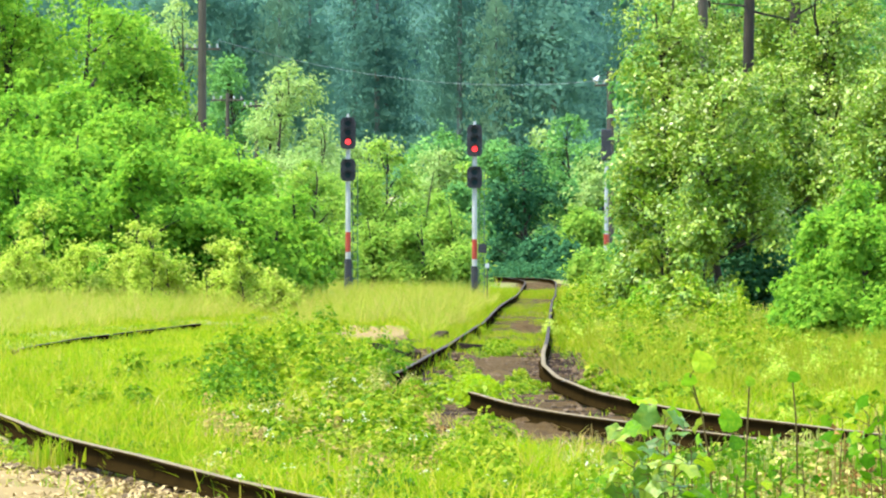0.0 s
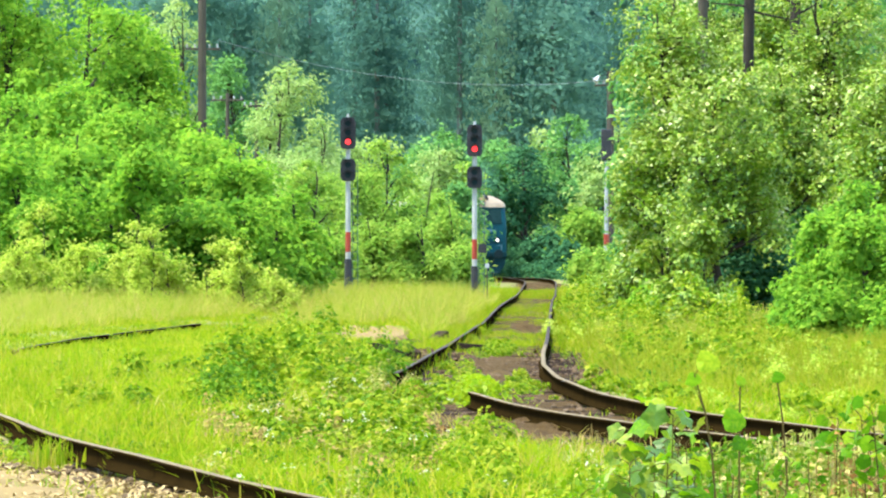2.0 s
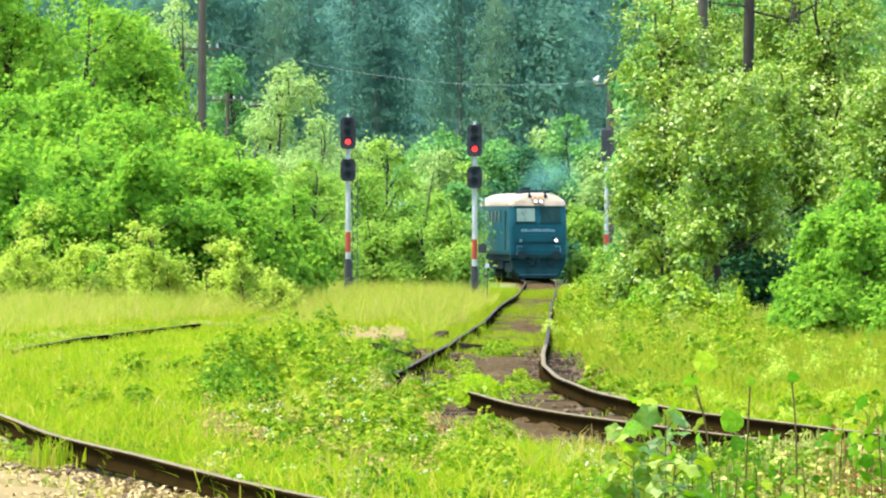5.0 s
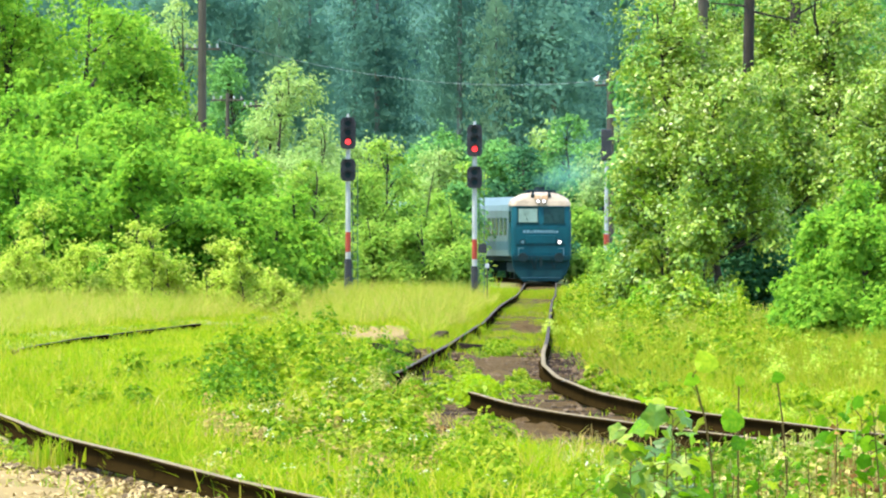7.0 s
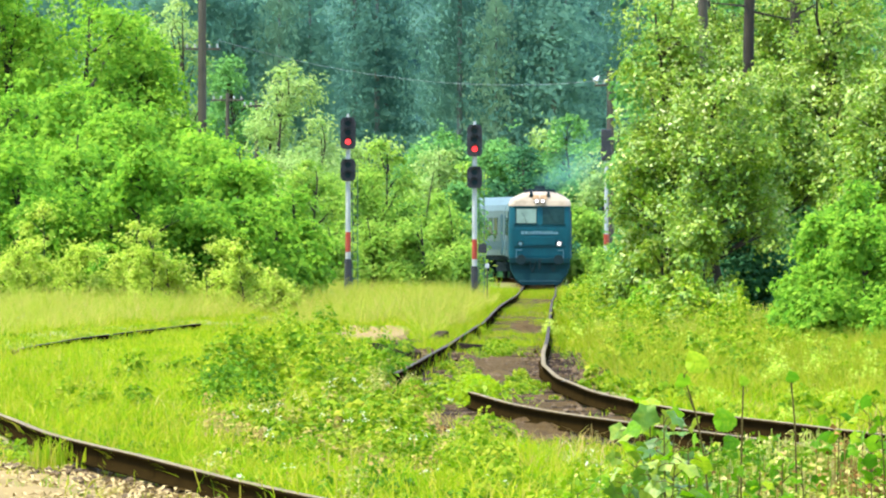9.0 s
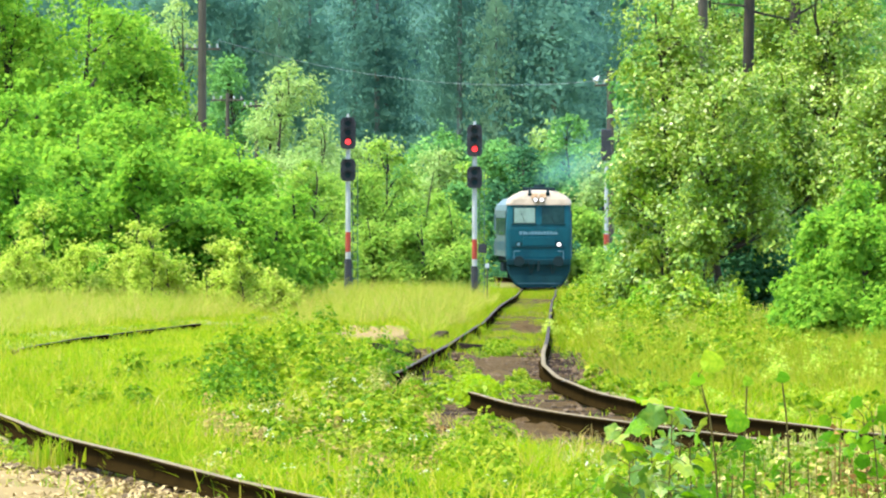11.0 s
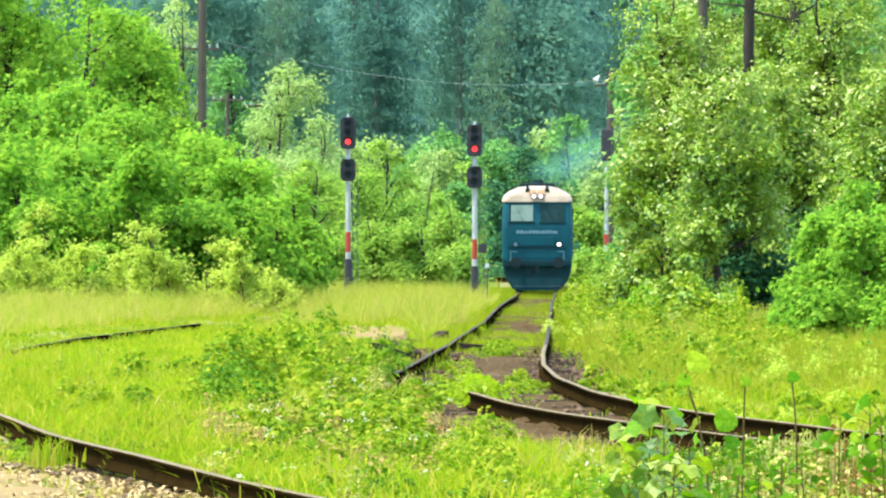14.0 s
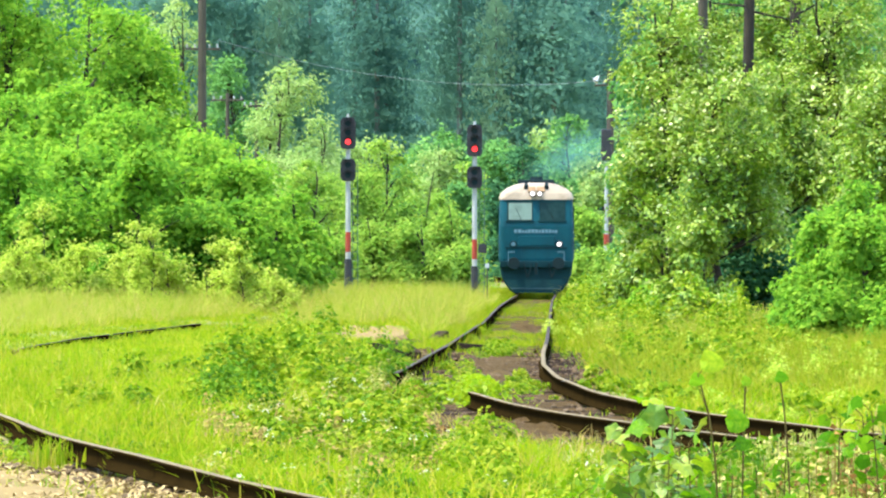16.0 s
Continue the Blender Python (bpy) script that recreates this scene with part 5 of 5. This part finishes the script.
# pale sandy crossing between the tracks, old timbers and stones
def make_crossing():
    bm = bmesh.new()
    rng = random.Random(3)
    n = 22
    rim = []
    for i in range(n):
        a = 2 * math.pi * i / n
        r = 1 + rng.uniform(-0.15, 0.15)
        rim.append((-1.75 + 1.15 * r * math.cos(a), 197 + 15.0 * r * math.sin(a)))
    lo = [bm.verts.new((x, y, -0.3)) for x, y in rim]
    hi = [bm.verts.new((-1.75 + (x + 1.75) * 0.9, 197 + (y - 197) * 0.9, -0.17 + rng.uniform(-0.03, 0.03))) for x, y in rim]
    for i in range(n):
        bm.faces.new((lo[i], lo[(i + 1) % n], hi[(i + 1) % n], hi[i]))
    bm.faces.new(hi)
    tagged(part("sand_patch", bm, SAND), "pale bare sandy patch between the tracks", "ground", kind="structure")


make_crossing()


def make_timber(x, y, z, length, turn, tilt):
    top = tagged(part("old_sleeper", box(-length / 2, length / 2, -0.13, 0.13, -0.08, 0.08, bevel=0.02), SLEEPER), "dark rotten sleeper in the weeds, some standing for shaded banks", "timber", "old sleepers")
    top.matrix_basis = pose(x, y, z, 0, tilt, turn)


make_timber(-0.75, 152, -0.17, 0.9, 55, 12)
make_timber(-0.62, 154, -0.10, 0.6, -65, 17)
make_timber(-0.1, 178, -0.12, 0.5, 60, -18)
# These two are added for the dark shadowed soil banks along the rail
make_timber(-0.95, 160, -0.13, 0.8, 15, 6)
make_timber(0.55, 163, -0.15, 0.9, 10, 4)


def make_stones():
    rng = np.random.RandomState(9)
    base = bmesh.new()
    bmesh.ops.create_icosphere(base, subdivisions=1, radius=1.0)
    bv = np.array([v.co[:] for v in base.verts])
    bf = np.array([[v.index for v in f.verts] for f in base.faces])
    base.free()
    pts = []
    for y in rng.uniform(58, 80, 420):
        pts.append((line_x(SIDING, y) + rng.uniform(-2.8, 0.9), y, rng.uniform(0.015, 0.045)))
    for y in rng.uniform(80, 160, 600):
        pts.append((line_x(MAIN, y) + rng.uniform(-1.3, 1.4), y, rng.uniform(0.02, 0.05)))
    heights = [-0.205] * len(pts)
    for cx, cy, rx, ry in BARE:
        for _ in range(70):
            x, y = cx + rx * rng.uniform(-0.9, 0.9), cy + ry * rng.uniform(-0.9, 0.9)
            pts.append((x, y, rng.uniform(0.02, 0.06)))
            heights.append(float(ground_z(x, y)) + 0.04)
    p = np.array(pts)
    v = bv[None] * (1 + 0.25 * rng.randn(len(p), len(bv), 1)) * p[:, None, 2:3] * np.array([1, 1, 0.7])
    v += np.stack([p[:, 0], p[:, 1], np.array(heights)], 1)[:, None, :]
    f = bf[None] + (np.arange(len(p)) * len(bv))[:, None, None]
    tagged(new("ballast_stones", mesh_np("ballast_stones", v.reshape(-1, 3), f.reshape(-1, 3), STONE)), "loose brown ballast stones along the rails", "stones", kind="stuff")


make_stones()


def make_straw():
    rng = np.random.RandomState(55)
    y = rng.uniform(58, 84, 3000)
    x = line_x(SIDING, y) - rng.uniform(0.9, 3.4, 3000)
    tufts("dry_straw", x, y, 0.03 + 0.05 * rng.rand(3000), 5, STRAW, 56, "flattened dry straw and moss beside the siding", lean=2.6, width=0.010)
    # split wood and bark chips, lying flat
    n = 2000
    y = rng.uniform(60, 79.5, n)
    x = line_x(SIDING, y) - 0.9 - 2.6 * rng.rand(n)
    pos = np.stack([x, y, ground_z(x, y) + 0.02 + 0.05 * rng.rand(n)], 1)
    v, f = leaf_quads(pos, rng.randn(n, 3) * 0.25 + np.array([0, 0, 1.0]), 0.14, rng, 0.2)
    tagged(new("wood_chips", mesh_np("wood_chips", v, f, CHIP)), "pale split wood chips strewn beside the siding", "wood chips", kind="stuff")


make_straw()


def make_boulder(x, y, r, seed):
    bm = bmesh.new()
    bmesh.ops.create_icosphere(bm, subdivisions=2, radius=r)
    for p in bm.verts:
        k = 1 + 0.35 * noise.noise(p.co * (1.6 / r) + Vector((seed, 0, 0)))
        p.co = Vector((p.co.x * k * 1.3, p.co.y * k, p.co.z * k * 0.75))
    ob = tagged(part("stone", bm, MOSSY if seed == 0 else STONE), "mossy rounded stone by the rail" if seed == 0 else "brown broken stone by the rail", "stone", "stones by the siding")
    ob.matrix_basis = pose(x, y, float(ground_z(np.array(x), np.array(y))) + r * 0.45, 0, 0, seed * 40)


for seed, (x, y, r) in enumerate([(-2.02, 71.3, 0.085), (-2.30, 72.6, 0.06), (-2.42, 73.0, 0.045), (-2.22, 72.2, 0.05), (-2.62, 74.0, 0.045), (-2.55, 73.2, 0.05), (-2.75, 74.8, 0.04), (-2.9, 75.6, 0.035)]):
    make_boulder(x, y, r, seed)


def make_pale_stone():
    bm = bmesh.new()
    bmesh.ops.create_icosphere(bm, subdivisions=2, radius=0.16)
    for p in bm.verts:
        k = 1 + 0.3 * noise.noise(p.co * 9)
        p.co = Vector((p.co.x * k * 1.4, p.co.y * k, p.co.z * k * 0.6))
    ob = tagged(part("stone", bm, PORCELAIN), "pale whitish stone in the meadow grass", "stone")
    ob.matrix_basis = pose(-10.2, 212, -0.05)


make_pale_stone()


# ---- the train ----
def ring(z, hw, y0, y1, corner):
    """A rounded-corner plan outline at height z."""
    out = []
    for cx, cy, a0 in ((hw - corner, y1 - corner, 0), (-hw + corner, y1 - corner, 90), (-hw + corner, y0 + corner, 180), (hw - corner, y0 + corner, 270)):
        for k in range(5):
            a = radians(a0 + k * 22.5)
            out.append((cx + corner * math.cos(a), cy + corner * math.sin(a), z))
    return out


def add_bogie(top, y, wheels):
    b = part("bogie", box(-1.15, 1.15, y - 1.9, y + 1.9, 0.35, 0.85, bevel=0.06), IRON, top, "dark iron bogie")
    for wy in wheels:
        for sx in (-0.75, 0.75):
            part("wheel", tube((sx - 0.07, y + wy, 0.5), (sx + 0.07, y + wy, 0.5), 0.5, 0.5, 24), IRON, b)


def raise_body(top, floor):
    """Lifts all that rides on the springs; wheels, guard and sweepers stay by the rails."""
    for c in top.children:
        if c.name.split(".")[0] not in ("bogie", "plough", "guard_edge", "rail_sweeper"):
            c.location.z = floor


def make_locomotive():
    top = thing("locomotive", pose(0, 0, 0), "teal-blue diesel locomotive with cream roof and one lit headlight", "locomotive")
    L = 17.0
    floor = 0.18
    body = part("body", loft([ring(1.08, 1.43, 0.02, L, 0.22), ring(1.25, 1.47, 0.0, L, 0.25), ring(2.5, 1.47, 0.0, L, 0.25), ring(2.62, 1.46, 0.02, L - 0.02, 0.25), ring(3.55, 1.43, 0.22, L - 0.2, 0.28)]), BLUE, top)
    roof = part("roof", loft([ring(3.552, 1.46, 0.16, L - 0.16, 0.3), ring(3.62, 1.46, 0.18, L - 0.2, 0.3), ring(3.80, 1.40, 0.24, L - 0.3, 0.4), ring(4.0, 1.16, 0.36, L - 0.4, 0.5), ring(4.16, 0.80, 0.55, L - 0.6, 0.4), ring(4.22, 0.35, 0.8, L - 0.8, 0.2)]), CREAM, top, "cream rounded roof")
    # roof gear
    part("roof_gear", box(-0.72, 0.72, 1.6, 4.6, 4.12, 4.34, bevel=0.05), IRON, roof, "dark grille and exhaust on the roof")
    part("exhaust", tube((0, 7, 4.1), (0, 7, 4.5), 0.3, 0.25, 14), IRON, roof)
    for sx in (-0.40, 0.40):
        part("horn", tube((sx, 0.3, 4.02), (sx, 0.75, 4.22), 0.09, 0.05, 12), IRON, roof, "dark roof horn")
        part("horn_bracket", box(sx - 0.03, sx + 0.03, 0.45, 0.55, 3.8, 4.3), IRON, roof)
    for x0, x1 in ((-0.33, -0.03), (0.03, 0.33)):
        part("roof_hatch", loft([[(x, y + off, z - 0.5 * off) for x, y, z in ((x0, 0.25, 3.86), (x1, 0.25, 3.86), (x1, 0.39, 4.04), (x0, 0.39, 4.04))] for off in (-0.03, 0.03)]), HATCH, roof, "rust-stained hatch panel")
    for sx in (-0.14, 0.14):
        lamp = part("top_lamp", tube((sx, 0.20, 3.78), (sx, 0.02, 3.78), 0.12, 0.12, 16), IRON, top)
        part("lens", tube((sx, 0.02, 3.78), (sx, 0.0, 3.78), 0.085, 0.085, 16), WHITE_LAMP, lamp, "bright white lamp lens")
    # windscreens lie on the raked part of the cab
    for x0, x1, blind in ((-1.14, -0.15, True), (0.13, 1.14, False)):
        slope = 0.20 / 0.93
        rings = []
        for off in (-0.03, 0.03):
            rings.append([(x, 0.02 + (z - 2.62) * slope + off, z) for x, z in ((x0, 2.72), (x1, 2.72), (x1, 3.46), (x0, 3.46))])
        w = part("windscreen", loft(rings), GLASS, body, "dark windscreen" if not blind else "windscreen with a pale reflection laid over it")
        for a0, a1, b0, b1 in ((x0 - 0.06, x1 + 0.06, 2.66, 2.72), (x0 - 0.06, x1 + 0.06, 3.46, 3.52)):
            frame_bm = box(a0, a1, 0.02 + ((b0 + b1) / 2 - 2.62) * slope - 0.045, 0.02 + ((b0 + b1) / 2 - 2.62) * slope + 0.03, b0, b1)
            part("window_frame", frame_bm, BLUE_DARK, w)
        # A pale sheet before the glass stands for the pane's reflection
        if blind:
            bl = [[(x, 0.02 + (z - 2.62) * slope + off, z) for x, z in ((x0 + 0.06, 2.76), (x1 - 0.02, 2.76), (x1 - 0.02, 3.42), (x0 + 0.06, 3.42))] for off in (-0.045, -0.034)]
            part("blind", loft(bl), GLARE_TONE, w, "pale sheet painted as the pane's reflection")
        bm = tube(((x0 + x1) / 2 + 0.1, -0.03, 2.66), ((x0 + x1) / 2 - 0.15, 0.06, 3.2), 0.012, 0.008, 6)
        part("wiper", bm, IRON, w)
    # waist stripe, lettering as bars, lamps
    part("waist_band", box(-1.22, 1.22, -0.02, 0.06, 1.62, 1.70, bevel=0.01), BLUE_DARK, body)
    part("nose_panel", box(-0.72, 0.72, -0.035, 0.05, 1.74, 2.12, bevel=0.02), BLUE, body)
    x = -0.86
    rng = random.Random(2)
    while x < 0.78:
        w = rng.uniform(0.07, 0.13)
        part("lettering_bar", box(x, x + w, -0.014, 0.01, 2.24, 2.38 if w > 0.1 else 2.35), PLATE, body, "pale lettering bar")
        x += w + 0.03
    for sx, lit in ((-0.90, False), (0.90, True)):
        ring_ob = part("headlight", tube((sx, 0.05, 1.80), (sx, -0.07, 1.80), 0.16, 0.15, 20), BLUE_DARK, body)
        part("lens", tube((sx, -0.07, 1.80), (sx, -0.085, 1.80), 0.085, 0.085, 20), WHITE_LAMP if lit else DULL_LENS, ring_ob, "lit headlight" if lit else "unlit headlight")
    part("buffer_beam", box(-1.42, 1.42, -0.12, 0.3, 0.88, 1.14, bevel=0.03), BLUE_DARK, top)
    for sx in (-0.875, 0.875):
        buf = part("buffer", tube((sx, -0.1, 1.05), (sx, -0.55, 1.05), 0.11, 0.11, 14), IRON, top)
        part("buffer_plate", tube((sx, -0.55, 1.05), (sx, -0.6, 1.05), 0.24, 0.23, 20), IRON, buf, "round worn buffer plate")
        bm = bmesh.new()
        pts = [Vector((sx * 0.55 + 0.02 * math.sin(k), -0.2, 1.05 - 0.55 * math.sin(math.pi * k / 8))) + Vector((0.035 * k, 0, 0)) for k in range(9)]
        add_limb(bm, pts, 0.025, 0.025, 6)
        part("air_hose", bm, IRON, top)
        bm = bmesh.new()
        add_tube(bm, (sx * 1.25, -0.22, 1.05), (sx * 1.25, -0.22, 1.5), 0.016, 0.016, 6)
        add_tube(bm, (sx * 1.25, -0.22, 1.5), (sx * 0.95, -0.22, 1.5), 0.016, 0.016, 6)
        part("handrail", bm, PLATE, top, "pale handrail")
    bm = tube((0, -0.1, 1.0), (0, -0.45, 1.0), 0.05, 0.05, 8)
    add_box(bm, -0.06, 0.06, -0.5, -0.42, 0.62, 1.08, bevel=0.02)
    part("coupling", bm, IRON, top)
    part("plough", loft([ring(0.08, 0.90, -0.10, 0.35, 0.1), ring(0.18, 1.04, -0.10, 0.35, 0.1), ring(0.5, 1.26, -0.05, 0.35, 0.1), ring(0.8, 1.38, 0.0, 0.35, 0.1), ring(1.12, 1.42, 0.02, 0.35, 0.1)]), BLUE_DARK, top, "dark rail guard")
    # Light along the guard's lower edge, given as a strip of paler paint
    part("guard_edge", box(-0.98, 0.98, -0.115, -0.06, 0.22, 0.27, bevel=0.01), COACH_BLUE, top, "pale strip for the lit lower edge of the rail guard")
    for sx in (-0.75, 0.75):
        part("rail_sweeper", box(sx - 0.10, sx + 0.10, 0.25, 0.33, 0.015, 0.3, bevel=0.01), IRON, top)
    part("underframe", box(-1.3, 1.3, 0.5, L - 0.5, 0.75, 1.08, bevel=0.05), IRON, top)
    part("tank", box(-1.2, 1.2, 6.6, 10.4, 0.3, 0.8, bevel=0.12), IRON, top)
    for y in (4.0, 13.0):
        add_bogie(top, y, (-1.5, 0, 1.5))
    for side in (-1, 1):
        for k in range(4):
            y = 5.0 + k * 2.0
            part("side_window", box(min(side * 1.46, side * 1.485), max(side * 1.46, side * 1.485), y, y + 1.1, 2.75, 3.3, bevel=0.008), GLASS, body)
        part("cab_door", box(min(side * 1.46, side * 1.49), max(side * 1.46, side * 1.49), 1.9, 2.55, 1.3, 3.3, bevel=0.008), BLUE_DARK, body)
    raise_body(top, floor)
    return top


def make_coach():
    top = thing("coach", pose(0, 0, 0), "pale grey and blue passenger coach behind the locomotive", "railway coach", "coaches")
    L = 24.0
    body = part("body", loft([ring(1.0, 1.42, 0, L, 0.1), ring(2.2, 1.43, 0, L, 0.1), ring(3.3, 1.40, 0, L, 0.1)]), COACH_GREY, top)
    part("roof", loft([ring(3.3, 1.41, 0, L, 0.1), ring(3.6, 1.3, 0.02, L - 0.02, 0.1), ring(3.9, 0.95, 0.05, L - 0.05, 0.1), ring(4.03, 0.4, 0.1, L - 0.1, 0.1)]), COACH_GREY, top, "pale grey curved roof")
    part("stripe", box(-1.44, 1.44, 0.12, L - 0.12, 1.3, 1.75), COACH_BLUE, body, "blue stripe")
    for side in (-1, 1):
        for k in range(10):
            y = 2.6 + k * 1.95
            part("window", box(min(side * 1.40, side * 1.45), max(side * 1.40, side * 1.45), y, y + 1.25, 2.05, 2.95, bevel=0.02), GLASS, body)
        for y in (0.6, L - 1.4):
            part("door", box(min(side * 1.40, side * 1.455), max(side * 1.40, side * 1.455), y, y + 0.8, 1.05, 3.1, bevel=0.02), COACH_BLUE, body)
    part("gangway", box(-0.6, 0.6, -0.3, 0.0, 1.1, 3.3, bevel=0.05), IRON, top)
    part("underframe", box(-1.2, 1.2, 0.3, L - 0.3, 0.75, 1.0, bevel=0.04), IRON, top)
    for y in (3.2, L - 3.2):
        add_bogie(top, y, (-1.25, 1.25))
    raise_body(top, 0.18)
    return top


loco = make_locomotive()
coach = make_coach()
coach_two = copy_thing(coach, pose(0, 0, 0))


def make_smoke():
    """Thin exhaust haze in soft shallow puffs; the locomotive's draught carries it along."""
    rng = random.Random(17)
    out = []
    for i in range(6):
        bm = bmesh.new()
        bmesh.ops.create_uvsphere(bm, u_segments=24, v_segments=16, radius=1.0)
        bmesh.ops.delete(bm, geom=[v for v in bm.verts if v.co.y > 0.01], context="VERTS")
        for v in bm.verts:
            k = 1 + 0.12 * noise.noise(v.co * 1.5 + Vector((i, 0, 0)))
            v.co = Vector((v.co.x * k, v.co.y * 0.5, v.co.z * k))
        puff = tagged(part("smoke_puff", bm, SMOKE, smooth=True), "thin bluish puff of diesel exhaust over the roof", "smoke", "exhaust smoke")
        puff.scale = (0.75 + 0.24 * i, 0.8, 0.6 + 0.17 * i)
        out.append(puff)
    return out


puffs = make_smoke()

# distance along the line, in metres from the camera's end
RUN = np.concatenate([[0], np.cumsum(np.linalg.norm(np.diff(MAIN, axis=0), axis=1))])


def on_line(s):
    y = float(np.interp(s, RUN, MAIN[:, 1]))
    return Vector((float(np.interp(s, RUN, MAIN[:, 0])), y, float(line_z(y))))


def front_at(t):
    """Where the locomotive's front stands along the line."""
    times = [0.0, 2.0, 2.5, 3.0, 3.5, 4.0, 6.3, 8.0, 11.3, 16.0]
    dist = [488.0, 469.6, 465.2, 460.8, 456.6, 452.2, 431.5, 416.0, 386.0, 343.0]
    y = float(np.interp(t, times, dist))
    return float(np.interp(y, MAIN[:, 1], RUN))


def car_pose(s, length):
    a, b = on_line(s + length * 0.15), on_line(s + length * 0.85)
    d = (b - a).normalized()
    p = a - d * length * 0.15
    return Matrix.Translation(p) @ pose(0, 0, 0, math.degrees(math.asin(d.z)), 0, 0) @ pose(0, 0, 0, 0, 0, -math.degrees(math.atan2(d.x, d.y)))


def motions():
    steps = [k * 0.5 for k in range(33)]
    walk(loco, [(t, car_pose(front_at(t), 17.0)) for t in steps])
    walk(coach, [(t, car_pose(front_at(t) + 17.9, 24.0)) for t in steps])
    walk(coach_two, [(t, car_pose(front_at(t) + 42.6, 24.0)) for t in steps])
    for i, puff in enumerate(puffs):
        rows = []
        for t in steps:
            p = on_line(front_at(t) + 7.5 + 1.2 * i)
            rise = 4.72 + 0.15 * i + 0.12 * math.sin(t * 1.1 + i)
            rows.append((t, Matrix.Translation((p.x + 0.2 + 0.42 * i + 0.12 * math.sin(t * 0.7 + i * 1.7), p.y, rise)) @ pose(0, 0, 0, 0, 12 * math.sin(t * 0.5 + i), 0)))
        walk(puff, rows)
    # the breeze rocks the foreground shoots
    for i, s in enumerate(SHOOTS):
        x, y, z = s.matrix_basis.translation
        amp = 1.5 if i < 3 else 0.9
        walk(s, [(t, pose(x, y, z, 0.6 * math.sin(1.7 * t + i), amp * math.sin(1.3 * t + i * 0.9), 0)) for t in steps])

    for i, s in enumerate(left_trees):
        x, y, z = s.matrix_basis.translation
        walk(s, [(t, pose(x, y, z, 0.06 * math.sin(0.9 * t + i), 0.15 * math.sin(1.0 * t + i * 1.7), 0)) for t in steps])

    for i, s in enumerate(right_trees):
        x, y, z = s.matrix_basis.translation
        walk(s, [(t, pose(x, y, z, 0.1 * math.sin(0.8 * t + i), 0.22 * math.sin(1.1 * t + i * 1.3), 0)) for t in steps])


motions()
